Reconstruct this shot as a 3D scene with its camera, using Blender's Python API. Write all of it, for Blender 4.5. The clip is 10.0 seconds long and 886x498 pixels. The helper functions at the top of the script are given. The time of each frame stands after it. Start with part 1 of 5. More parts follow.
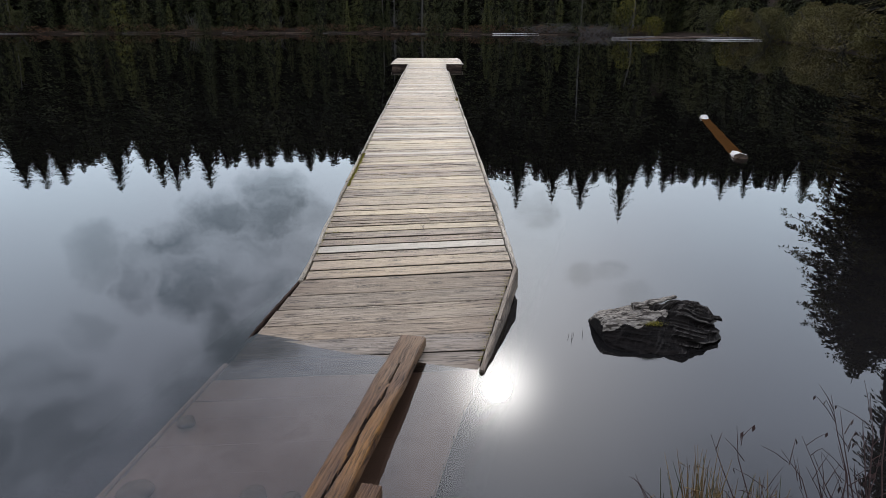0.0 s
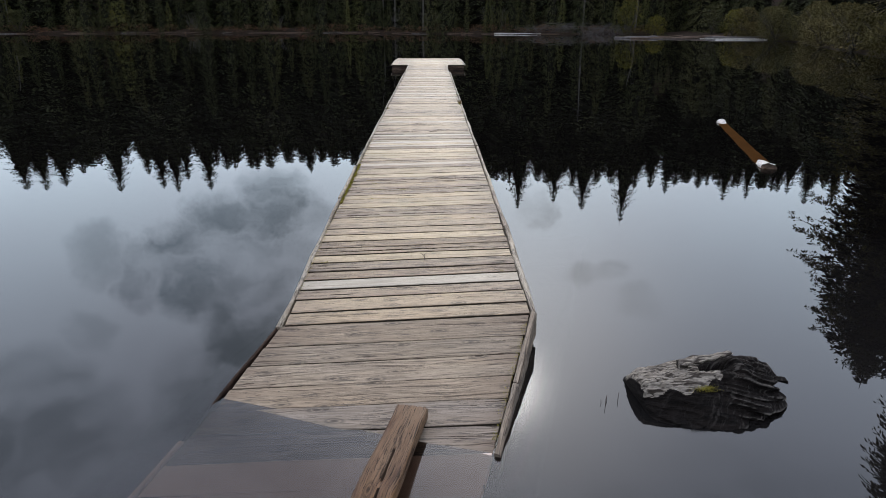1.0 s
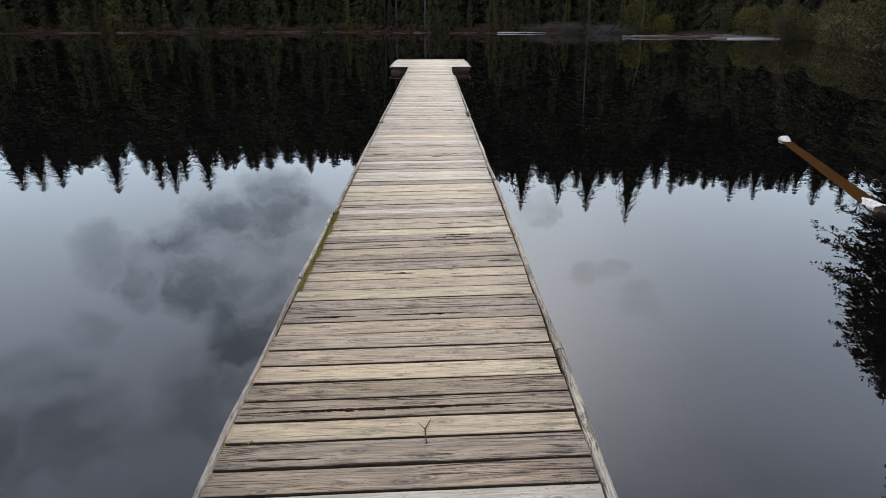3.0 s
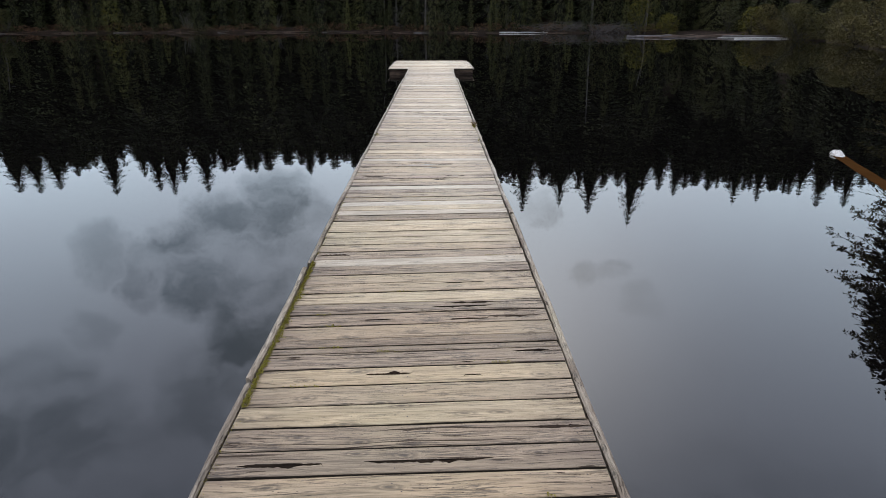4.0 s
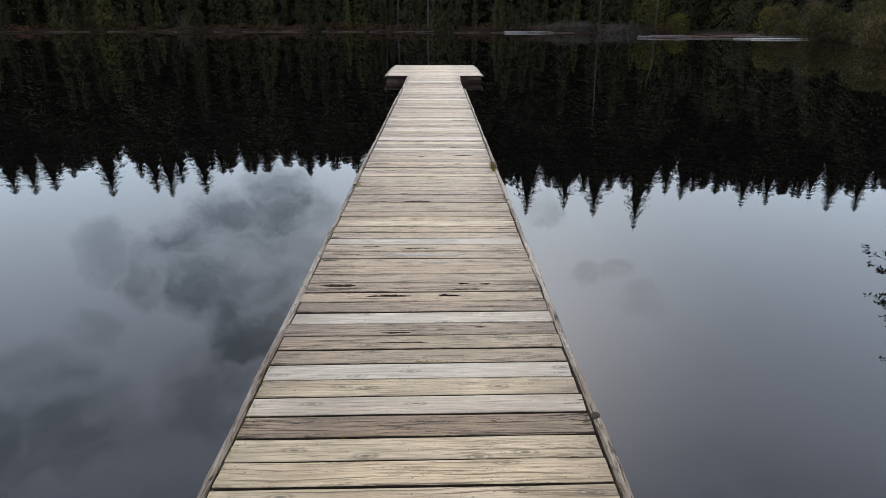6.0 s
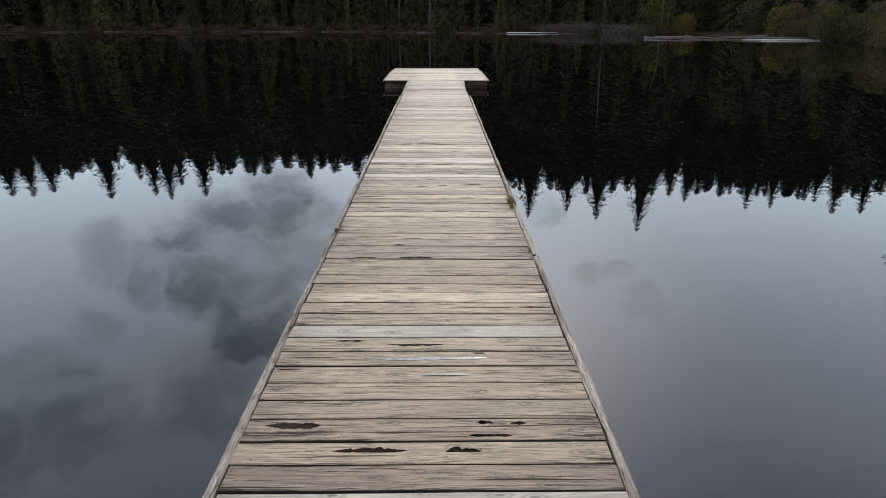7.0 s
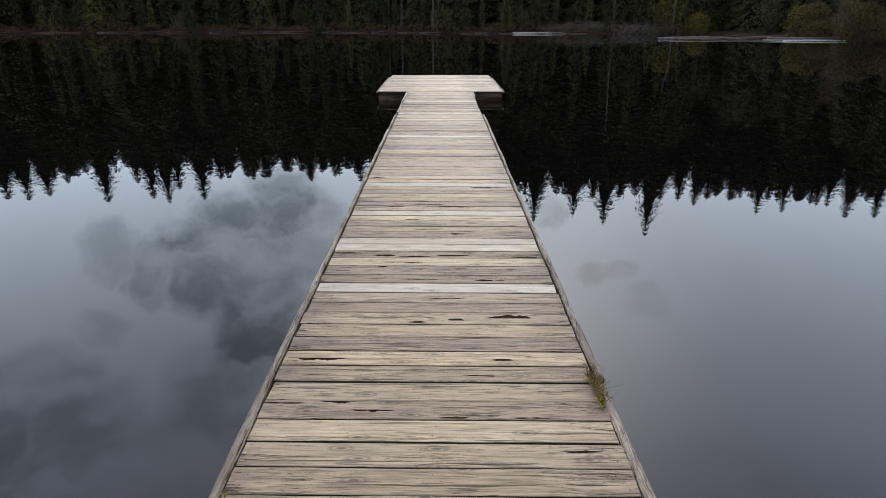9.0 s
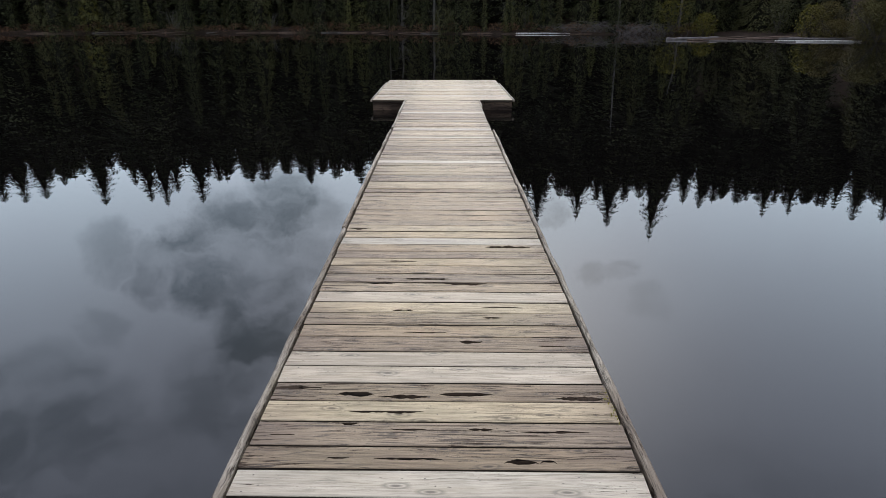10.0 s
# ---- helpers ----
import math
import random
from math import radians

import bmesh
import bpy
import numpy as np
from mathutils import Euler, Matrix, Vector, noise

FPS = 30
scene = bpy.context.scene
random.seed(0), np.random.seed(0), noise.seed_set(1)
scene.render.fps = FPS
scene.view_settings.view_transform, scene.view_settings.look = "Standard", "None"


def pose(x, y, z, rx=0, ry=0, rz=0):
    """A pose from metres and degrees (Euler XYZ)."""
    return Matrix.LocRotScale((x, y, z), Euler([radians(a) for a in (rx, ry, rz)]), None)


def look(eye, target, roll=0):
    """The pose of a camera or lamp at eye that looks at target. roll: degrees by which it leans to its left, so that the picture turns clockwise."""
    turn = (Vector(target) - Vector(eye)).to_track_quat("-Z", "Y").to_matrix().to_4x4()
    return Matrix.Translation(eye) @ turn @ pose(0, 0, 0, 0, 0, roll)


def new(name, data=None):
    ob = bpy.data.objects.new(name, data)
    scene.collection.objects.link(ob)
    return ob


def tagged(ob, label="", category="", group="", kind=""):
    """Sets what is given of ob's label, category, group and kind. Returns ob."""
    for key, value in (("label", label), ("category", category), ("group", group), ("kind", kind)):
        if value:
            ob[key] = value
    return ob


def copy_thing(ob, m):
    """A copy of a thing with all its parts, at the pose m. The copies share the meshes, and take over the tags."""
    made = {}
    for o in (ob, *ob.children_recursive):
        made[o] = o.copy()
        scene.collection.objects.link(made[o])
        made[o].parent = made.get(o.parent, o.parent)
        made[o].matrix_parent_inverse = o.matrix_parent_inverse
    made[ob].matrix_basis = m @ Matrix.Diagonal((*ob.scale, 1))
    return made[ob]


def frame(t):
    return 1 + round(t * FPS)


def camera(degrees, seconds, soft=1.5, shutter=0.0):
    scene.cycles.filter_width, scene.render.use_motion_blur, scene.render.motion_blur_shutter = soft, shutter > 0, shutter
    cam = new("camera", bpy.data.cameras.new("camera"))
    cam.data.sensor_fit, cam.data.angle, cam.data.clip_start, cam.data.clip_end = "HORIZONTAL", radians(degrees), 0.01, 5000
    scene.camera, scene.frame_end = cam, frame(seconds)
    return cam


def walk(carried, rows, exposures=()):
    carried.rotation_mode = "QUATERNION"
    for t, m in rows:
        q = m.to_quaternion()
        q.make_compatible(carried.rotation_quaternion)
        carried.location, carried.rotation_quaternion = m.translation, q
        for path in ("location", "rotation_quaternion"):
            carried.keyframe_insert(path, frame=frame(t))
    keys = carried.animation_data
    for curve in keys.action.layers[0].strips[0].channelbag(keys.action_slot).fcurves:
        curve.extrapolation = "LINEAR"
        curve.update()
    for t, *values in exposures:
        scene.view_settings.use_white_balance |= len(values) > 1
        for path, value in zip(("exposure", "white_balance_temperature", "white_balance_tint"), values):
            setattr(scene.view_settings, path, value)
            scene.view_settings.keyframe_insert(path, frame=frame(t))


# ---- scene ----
cam = camera(70.0, 10.0, 0.6)
PATH = [
    (0.0, 0.163, -0.133, 1.795, 70.20, -0.05, -1.03),
    (0.5, 0.158, 0.207, 1.791, 70.19, -0.00, -0.98),
    (1.0, 0.154, 0.588, 1.787, 70.17, -0.00, -0.95),
    (1.5, 0.148, 1.034, 1.782, 70.14, 0.04, -0.91),
    (2.0, 0.148, 1.544, 1.777, 70.14, -0.00, -0.86),
    (2.5, 0.144, 2.104, 1.769, 70.10, 0.02, -0.82),
    (4.0, 0.113, 3.999, 1.723, 70.10, 0.09, -0.75),
    (4.5, 0.120, 4.684, 1.733, 70.06, 0.08, -0.69),
    (5.0, 0.118, 5.401, 1.744, 70.02, 0.04, -0.63),
    (5.5, 0.107, 6.096, 1.761, 70.00, 0.02, -0.58),
    (7.0, 0.065, 8.252, 1.754, 70.04, -0.05, -0.40),
    (7.5, 0.061, 8.996, 1.750, 70.05, -0.01, -0.33),
    (8.0, 0.055, 9.743, 1.748, 70.05, 0.05, -0.26),
    (8.5, 0.049, 10.506, 1.738, 70.06, 0.01, -0.21),
    (9.0, 0.033, 11.293, 1.724, 70.05, 0.01, -0.12),
    (9.5, 0.028, 12.138, 1.715, 70.06, -0.03, -0.06),
    (10.0, 0.014, 13.033, 1.705, 70.07, 0.03, -0.00),
]
walk(cam, [(t, pose(*p)) for t, *p in PATH], [(0.0, 0.08), (2.5, 0.04), (5.0, 0.0), (10.0, -0.02)])

# ---------------------------------------------------------------- light
SUN_AZ, SUN_EL = radians(6.7), radians(32.0)      # azimuth from +y towards +x
sun_dir = Vector((math.sin(SUN_AZ) * math.cos(SUN_EL), math.cos(SUN_AZ) * math.cos(SUN_EL), math.sin(SUN_EL)))


def sky_vec(az, el):
    a, e = radians(az), radians(el)
    return (math.sin(a) * math.cos(e), math.cos(a) * math.cos(e), math.sin(e))


def build_world():
    w = bpy.data.worlds.new("sky")
    w.use_nodes = True
    scene.world = w
    nt = w.node_tree
    nt.nodes.clear()
    N, L = nt.nodes, nt.links

    def node(kind, **kw):
        n = N.new(kind)
        for k, v in kw.items():
            n.inputs[k].default_value = v
        return n

    def math_(op, a, b=None, c=None):
        n = N.new("ShaderNodeMath")
        n.operation = op
        for i, v in enumerate((a, b, c)):
            if v is None:
                continue
            if isinstance(v, (int, float)):
                n.inputs[i].default_value = v
            else:
                L.new(v, n.inputs[i])
        return n.outputs[0]

    def mix(fac, a, b):
        n = N.new("ShaderNodeMix")
        n.data_type = "RGBA"
        for s, v in ((n.inputs[0], fac), (n.inputs[6], a), (n.inputs[7], b)):
            if isinstance(v, (int, float, tuple)):
                s.default_value = v
            else:
                L.new(v, s)
        return n.outputs[2]

    def ramp(v, a, b, lo=0.0, hi=1.0):
        n = N.new("ShaderNodeMapRange")
        n.interpolation_type = "SMOOTHSTEP"
        L.new(v, n.inputs[0])
        for i, x in enumerate((a, b, lo, hi)):
            n.inputs[i + 1].default_value = x
        return n.outputs[0]

    sky = N.new("ShaderNodeTexSky")
    sky.sky_type = "NISHITA"
    sky.sun_disc = False
    sky.sun_elevation = SUN_EL
    sky.sun_rotation = SUN_AZ
    sky.air_density, sky.dust_density, sky.ozone_density = 1.0, 1.5, 1.5
    blue = N.new("ShaderNodeVectorMath")
    blue.operation = "SCALE"
    L.new(sky.outputs[0], blue.inputs[0])
    blue.inputs[3].default_value = 0.09

    tc = N.new("ShaderNodeTexCoord").outputs["Generated"]
    # wispy warp of the view of the cloud deck
    warp = node("ShaderNodeTexNoise", Scale=8.5, Detail=8.0, Roughness=0.63)
    L.new(tc, warp.inputs["Vector"])
    off = N.new("ShaderNodeVectorMath")
    off.operation = "MULTIPLY_ADD"
    L.new(warp.outputs["Color"], off.inputs[0])
    off.inputs[1].default_value = (0.15, 0.15, 0.11)
    off.inputs[2].default_value = (-0.075, -0.075, -0.055)
    add = N.new("ShaderNodeVectorMath")
    add.operation = "ADD"
    L.new(tc, add.inputs[0])
    L.new(off.outputs[0], add.inputs[1])
    nrm = N.new("ShaderNodeVectorMath")
    nrm.operation = "NORMALIZE"
    L.new(add.outputs[0], nrm.inputs[0])
    d = nrm.outputs[0]

    def dot(v, c):
        n = N.new("ShaderNodeVectorMath")
        n.operation = "DOT_PRODUCT"
        L.new(v, n.inputs[0])
        n.inputs[1].default_value = c
        return n.outputs["Value"]

    # grey cloud masses: azimuth, elevation, radius in degrees, weight
    total = None
    for az, el, r, wgt in CLOUDS:
        b = ramp(dot(d, sky_vec(az, el)), math.cos(radians(r)), math.cos(radians(r * 0.25)), 0.0, wgt)
        total = b if total is None else math_("MAXIMUM", total, b)
    broad = node("ShaderNodeTexNoise", Scale=2.6, Detail=7.0, Roughness=0.6)
    L.new(tc, broad.inputs["Vector"])
    veil = ramp(broad.outputs["Fac"], 0.36, 0.66)
    flat = N.new("ShaderNodeVectorMath")
    flat.operation = "MULTIPLY"
    L.new(d, flat.inputs[0])
    flat.inputs[1].default_value = (1.0, 1.0, 2.0)
    fine = node("ShaderNodeTexNoise", Scale=8.0, Detail=7.0, Roughness=0.55)
    L.new(flat.outputs[0], fine.inputs["Vector"])
    grain = ramp(fine.outputs["Fac"], 0.32, 0.62, 0.32, 1.1)
    dark = math_("MULTIPLY", total, grain)

    # overcast deck: pale near the ground, greyer overhead
    sep = N.new("ShaderNodeSeparateXYZ")
    L.new(tc, sep.inputs[0])
    up = ramp(sep.outputs["Z"], 0.12, 0.75)
    deck = mix(up, SKY_LOW, SKY_HIGH)
    deck2 = mix(math_("MULTIPLY", veil, 0.27), deck, SKY_VEIL)
    cloudy = mix(dark, deck2, CLOUD_GREY)
    cover = mix(0.86, blue.outputs[0], cloudy)
    # thin cloud glowing round the sun
    sd = dot(tc, tuple(sun_dir))
    halo = math_("POWER", math_("MAXIMUM", sd, 0.0), 44.0)
    halo2 = math_("POWER", math_("MAXIMUM", sd, 0.0), 800.0)
    glow = math_("ADD", math_("MULTIPLY", halo, GLOW[0]), math_("MULTIPLY", halo2, GLOW[1]))
    g = N.new("ShaderNodeVectorMath")
    g.operation = "SCALE"
    g.inputs[0].default_value = (1.0, 0.97, 0.93)
    L.new(glow, g.inputs[3])
    fin = N.new("ShaderNodeVectorMath")
    fin.operation = "ADD"
    L.new(cover, fin.inputs[0])
    L.new(g.outputs[0], fin.inputs[1])
    bg = N.new("ShaderNodeBackground")
    L.new(fin.outputs[0], bg.inputs[0])
    bg.inputs[1].default_value = SKY_STRENGTH
    out = N.new("ShaderNodeOutputWorld")
    L.new(bg.outputs[0], out.inputs[0])


SKY_STRENGTH = 1.0
SKY_LOW, SKY_HIGH = (1.62, 1.94, 2.24, 1), (2.42, 2.64, 3.32, 1)
SKY_VEIL, CLOUD_GREY = (1.55, 1.64, 2.0, 1), (0.37, 0.50, 0.63, 1)
GLOW = (2.7, 18.0)
CLOUDS = [(-14.6, 15.6, 4.6, 0.85), (-11.0, 16.0, 3.0, 0.5), (-19.0, 17.8, 4.6, 0.8), (-22.5, 20.2, 4.5, 0.9), (-19.5, 20.6, 4.2, 0.7), (-26.0, 20.2, 3.0, 0.55),
          (-29.3, 17.9, 2.8, 0.38), (-15.5, 20.0, 4.0, 0.65), (-12.5, 19.5, 3.0, 0.5), (-17.5, 25.0, 6.0, 0.75), (-18.4, 27.5, 6.0, 0.8), (-21.0, 31.0, 7.0, 0.45),
          (-31.5, 23.6, 2.2, 0.22), (-37.0, 29.0, 6.0, 0.55), (-34.0, 31.5, 5.5, 0.5), (-41.0, 33.0, 8.0, 0.55), (-29.5, 37.0, 8.0, 0.3), (-20.0, 40.0, 8.0, 0.25)]
CLOUDS += [(10.4, 16.1, 2.0, 0.5), (14.5, 22.0, 1.5, 0.42), (16.6, 21.6, 1.4, 0.36), (19.2, 23.6, 1.8, 0.34), (-8.0, 52.0, 14.0, 0.35),
           (35.0, 48.0, 18.0, 0.45), (60.0, 30.0, 16.0, 0.5), (-75.0, 28.0, 16.0, 0.6), (150.0, 40.0, 25.0, 0.5)]
build_world()

sun = new("sun", bpy.data.lights.new("sun", "SUN"))
sun.data.energy = 1.5
sun.data.angle = radians(2.5)        # a sun veiled by thin cloud
sun.data.color = (1.0, 0.95, 0.88)
sun.matrix_world = look(sun_dir * 50, (0, 0, 0))


# ---------------------------------------------------------------- materials
class Mat:
    """A small node-tree builder."""

    def __init__(self, name, rough=0.7, spec=0.4):
        self.m = bpy.data.materials.new(name)
        self.m.use_nodes = True
        self.nt = self.m.node_tree
        self.N, self.L = self.nt.nodes, self.nt.links
        self.b = self.N["Principled BSDF"]
        self.b.inputs["Roughness"].default_value = rough
        self.b.inputs["Specular IOR Level"].default_value = spec

    def link(self, v, s):
        if isinstance(v, (int, float, tuple)):
            s.default_value = v
        else:
            self.L.new(v, s)

    def math(self, op, a, b=0.0):
        n = self.N.new("ShaderNodeMath")
        n.operation = op
        self.link(a, n.inputs[0])
        self.link(b, n.inputs[1])
        return n.outputs[0]

    def coord(self, kind="Object"):
        return self.N.new("ShaderNodeTexCoord").outputs[kind]

    def position(self):
        return self.N.new("ShaderNodeNewGeometry").outputs["Position"]

    def island(self):
        return self.N.new("ShaderNodeNewGeometry").outputs["Random Per Island"]

    def rand(self):
        return self.N.new("ShaderNodeObjectInfo").outputs["Random"]

    def stretch(self, v, s, shift=None):
        n = self.N.new("ShaderNodeVectorMath")
        n.operation = "MULTIPLY"
        self.L.new(v, n.inputs[0])
        n.inputs[1].default_value = s
        if shift is None:
            return n.outputs[0]
        k = self.N.new("ShaderNodeCombineXYZ")
        for i, f in enumerate((37.0, 91.0, 53.0)):
            self.L.new(self.math("MULTIPLY", shift, f), k.inputs[i])
        a = self.N.new("ShaderNodeVectorMath")
        a.operation = "ADD"
        self.L.new(n.outputs[0], a.inputs[0])
        self.L.new(k.outputs[0], a.inputs[1])
        return a.outputs[0]

    def noise(self, v, scale, detail=4.0, rough=0.55, dist=0.0):
        n = self.N.new("ShaderNodeTexNoise")
        self.L.new(v, n.inputs["Vector"])
        n.inputs["Scale"].default_value = scale
        n.inputs["Detail"].default_value = detail
        n.inputs["Roughness"].default_value = rough
        n.inputs["Distortion"].default_value = dist
        return n.outputs["Fac"]

    def voronoi(self, v, scale, flat=False):
        n = self.N.new("ShaderNodeTexVoronoi")
        n.voronoi_dimensions = "2D" if flat else "3D"
        self.L.new(v, n.inputs["Vector"])
        n.inputs["Scale"].default_value = scale
        return n.outputs["Distance"], n.outputs["Color"]

    def range(self, v, a, b, lo=0.0, hi=1.0):
        n = self.N.new("ShaderNodeMapRange")
        self.L.new(v, n.inputs[0])
        for i, x in enumerate((a, b, lo, hi)):
            n.inputs[i + 1].default_value = x
        return n.outputs[0]

    def mix(self, fac, a, b, mode="MIX"):
        n = self.N.new("ShaderNodeMix")
        n.data_type, n.blend_type = "RGBA", mode
        for s, v in ((n.inputs[0], fac), (n.inputs[6], a), (n.inputs[7], b)):
            self.link((*v, 1.0) if isinstance(v, tuple) and len(v) == 3 else v, s)
        return n.outputs[2]

    def color(self, v):
        self.link((*v, 1.0) if isinstance(v, tuple) else v, self.b.inputs["Base Color"])

    def bump(self, h, strength=0.4, dist=0.01):
        n = self.N.new("ShaderNodeBump")
        n.inputs["Strength"].default_value = strength
        n.inputs["Distance"].default_value = dist
        self.L.new(h, n.inputs["Height"])
        self.L.new(n.outputs[0], self.b.inputs["Normal"])


def wood(name, dark, light, warm, crack=0.6, rot=(0.026, 0.018, 0.013), rough=0.68, algae=0.26, scale=1.0, spec=0.15, smooth=0.0):
    """Weathered softwood, grain along the local x; smooth boards are newer and show less grain."""
    k = Mat(name, rough, spec)
    r = k.rand()
    flat_o = k.coord()
    # the grain wanders, most of all where a knot lies near
    wob = k.noise(k.stretch(flat_o, (2.6 * scale, 9.0 * scale, 5.0), r), 1.0, 2.0, 0.5)
    shift = k.N.new("ShaderNodeCombineXYZ")
    k.L.new(k.range(wob, 0.2, 0.8, -0.014, 0.014), shift.inputs[1])
    bent = k.N.new("ShaderNodeVectorMath")
    bent.operation = "ADD"
    k.L.new(flat_o, bent.inputs[0])
    k.L.new(shift.outputs[0], bent.inputs[1])
    o = bent.outputs[0]
    ax = k.N.new("ShaderNodeSeparateXYZ")
    k.L.new(flat_o, ax.inputs[0])
    end = k.range(k.math("ABSOLUTE", ax.outputs[0]), 0.42, 0.70)
    quiet = 1.0 - smooth
    grain = k.noise(k.stretch(o, (3.2 * scale, 75 * scale, 40 * scale), r), 1.0, 6.0, 0.76)
    body = k.noise(k.stretch(o, (1.3 * scale, 7 * scale, 7 * scale), r), 1.0, 5.0, 0.62)
    col = k.mix(k.range(grain, 0.39, 0.57), dark, light)
    col = k.mix(k.math("MULTIPLY", k.range(body, 0.42, 0.66), 0.45), col, warm)
    # weather-bleached and damp stretches of each board
    patch = k.range(k.noise(k.stretch(o, (2.6 * scale, 10.0 * scale, 3.0), r), 1.0, 6.0, 0.66), 0.34, 0.66, 0.80, 1.14)
    col = k.mix(1.0, col, k.combine(patch), "MULTIPLY")
    # each board has its own tone: some greyer, some browner
    col = k.mix(1.0, col, k.combine(k.range(r, 0.0, 1.0, 0.86, 1.12)), "MULTIPLY")
    r3 = k.math("FRACT", k.math("MULTIPLY", r, 7.31))
    col = k.mix(k.range(r3, 0.3, 1.0, 0.0, 0.4), col, k.mix(1.0, col, (1.07, 0.94, 0.80), "MULTIPLY"))
    # algae in broad patches
    al = k.range(k.noise(k.stretch(k.position(), (1.1, 0.8, 1.0)), 1.0, 5.0, 0.6), 0.5, 0.72)
    col = k.mix(k.math("MULTIPLY", al, algae), col, (0.20, 0.178, 0.095))
    # browner, worn board ends
    endm = k.math("MULTIPLY", end, k.range(body, 0.36, 0.58))
    col = k.mix(k.math("MULTIPLY", endm, 0.6 * quiet + 0.1), col, (0.085, 0.060, 0.042))
    # fine torn fibres, dark and crisp
    fib = k.noise(k.stretch(o, (6.5 * scale, 185 * scale, 60.0), r), 1.0, 4.0, 0.7)
    ragged = k.noise(k.stretch(o, (3.0 * scale, 14 * scale, 6.0), r), 1.0, 3.0, 0.6)
    thin = k.range(k.math("ADD", fib, k.math("MULTIPLY", k.math("SUBTRACT", ragged, 0.5), 0.4)), 0.56, 0.59)
    col = k.mix(k.math("MULTIPLY", thin, 0.74 * quiet + 0.08), col, tuple(c * 0.34 for c in dark))
    pale = k.range(fib, 0.32, 0.42, 0.35, 0.0)
    col = k.mix(k.math("MULTIPLY", pale, quiet), col, tuple(min(1.0, c * 1.35) for c in light))
    # short dark dashes, crowding towards the ends
    dash = k.noise(k.stretch(o, (7.0 * scale, 105 * scale, 40.0), r), 1.0, 4.0, 0.66)
    gate = k.math("ADD", k.math("MULTIPLY", end, 0.07), k.range(ragged, 0.35, 0.65, -0.07, 0.05))
    lim = 0.716 - 0.042 * crack
    ds = k.range(k.math("ADD", dash, gate), lim, lim + 0.012)
    col = k.mix(k.math("MULTIPLY", ds, 0.9), col, rot)
    # pits and specks
    pd, pc = k.voronoi(k.stretch(o, (26 * scale, 60 * scale, 20.0), r), 1.0)
    pit = k.math("MULTIPLY", k.range(pd, 0.10, 0.15, 1.0, 0.0), k.range(ragged, 0.47, 0.53))
    col = k.mix(k.math("MULTIPLY", pit, 0.75), col, tuple(c * 0.3 for c in dark))
    # knots, ringed, with the grain bent round them
    kd, kc = k.voronoi(k.stretch(o, (2.6 * scale, 7.0 * scale, 3.0), r), 1.0, True)
    kn = k.range(kd, 0.03, 0.075, 1.0, 0.0)
    ring = k.math("MULTIPLY", k.range(kd, 0.075, 0.10), k.range(kd, 0.11, 0.16, 1.0, 0.0))
    col = k.mix(k.math("MULTIPLY", k.math("MAXIMUM", kn, k.math("MULTIPLY", ring, 0.6)), 0.85), col, tuple(c * 0.38 for c in dark))
    # long hair cracks
    hair = k.noise(k.stretch(o, (1.1 * scale, 85 * scale, 40 * scale), r), 1.0, 3.0, 0.5, 0.2)
    hl = k.math("MULTIPLY", k.range(hair, 0.632, 0.640), min(1.0, 0.25 + crack * 0.6))
    ck = k.math("MAXIMUM", ds, hl)
    col = k.mix(k.math("MULTIPLY", hl, 0.95), col, rot)
    k.color(col)
    k.L.new(k.range(ck, 0.0, 1.0, spec, 0.02), k.b.inputs["Specular IOR Level"])
    k.L.new(k.range(grain, 0.2, 0.8, rough + 0.08, rough - 0.1), k.b.inputs["Roughness"])
    h = k.math("SUBTRACT", k.math("ADD", k.math("MULTIPLY", grain, 0.6), k.math("MULTIPLY", fib, -0.5)), k.math("MULTIPLY", ck, 1.5))
    k.bump(h, 0.6 * quiet + 0.1, 0.005)
    return k.m


def combine_(self, v):
    n = self.N.new("ShaderNodeCombineXYZ")
    for i in range(3):
        self.link(v, n.inputs[i])
    return n.outputs[0]


Mat.combine = combine_

M_BOARD = wood("weathered_board", (0.120, 0.090, 0.055), (0.236, 0.177, 0.113), (0.205, 0.143, 0.079), 1.0, spec=0.2, rough=0.62)
M_BOARD_GREY = wood("grey_board", (0.087, 0.062, 0.042), (0.185, 0.138, 0.090), (0.148, 0.102, 0.061), 1.5, algae=0.16, spec=0.2, rough=0.62)
M_BOARD_ROT = wood("rotten_board", (0.071, 0.048, 0.028), (0.169, 0.121, 0.072), (0.130, 0.084, 0.045), 2.3, algae=0.2, spec=0.25, rough=0.64)
M_BOARD_PALE = wood("pale_new_board", (0.191, 0.161, 0.120), (0.287, 0.248, 0.188), (0.254, 0.210, 0.147), 0.2, algae=0.1, rough=0.62, smooth=0.6, spec=0.2)
M_BOARD_WARM = wood("yellowed_board", (0.155, 0.117, 0.069), (0.293, 0.230, 0.144), (0.263, 0.193, 0.106), 0.6, algae=0.3, smooth=0.3, spec=0.2, rough=0.62)
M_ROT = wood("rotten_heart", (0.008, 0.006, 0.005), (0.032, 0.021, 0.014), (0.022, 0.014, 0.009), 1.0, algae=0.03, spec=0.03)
M_RAMP = wood("ramp_board", (0.093, 0.071, 0.050), (0.179, 0.139, 0.098), (0.156, 0.113, 0.071), 0.8, algae=0.05, smooth=0.1)
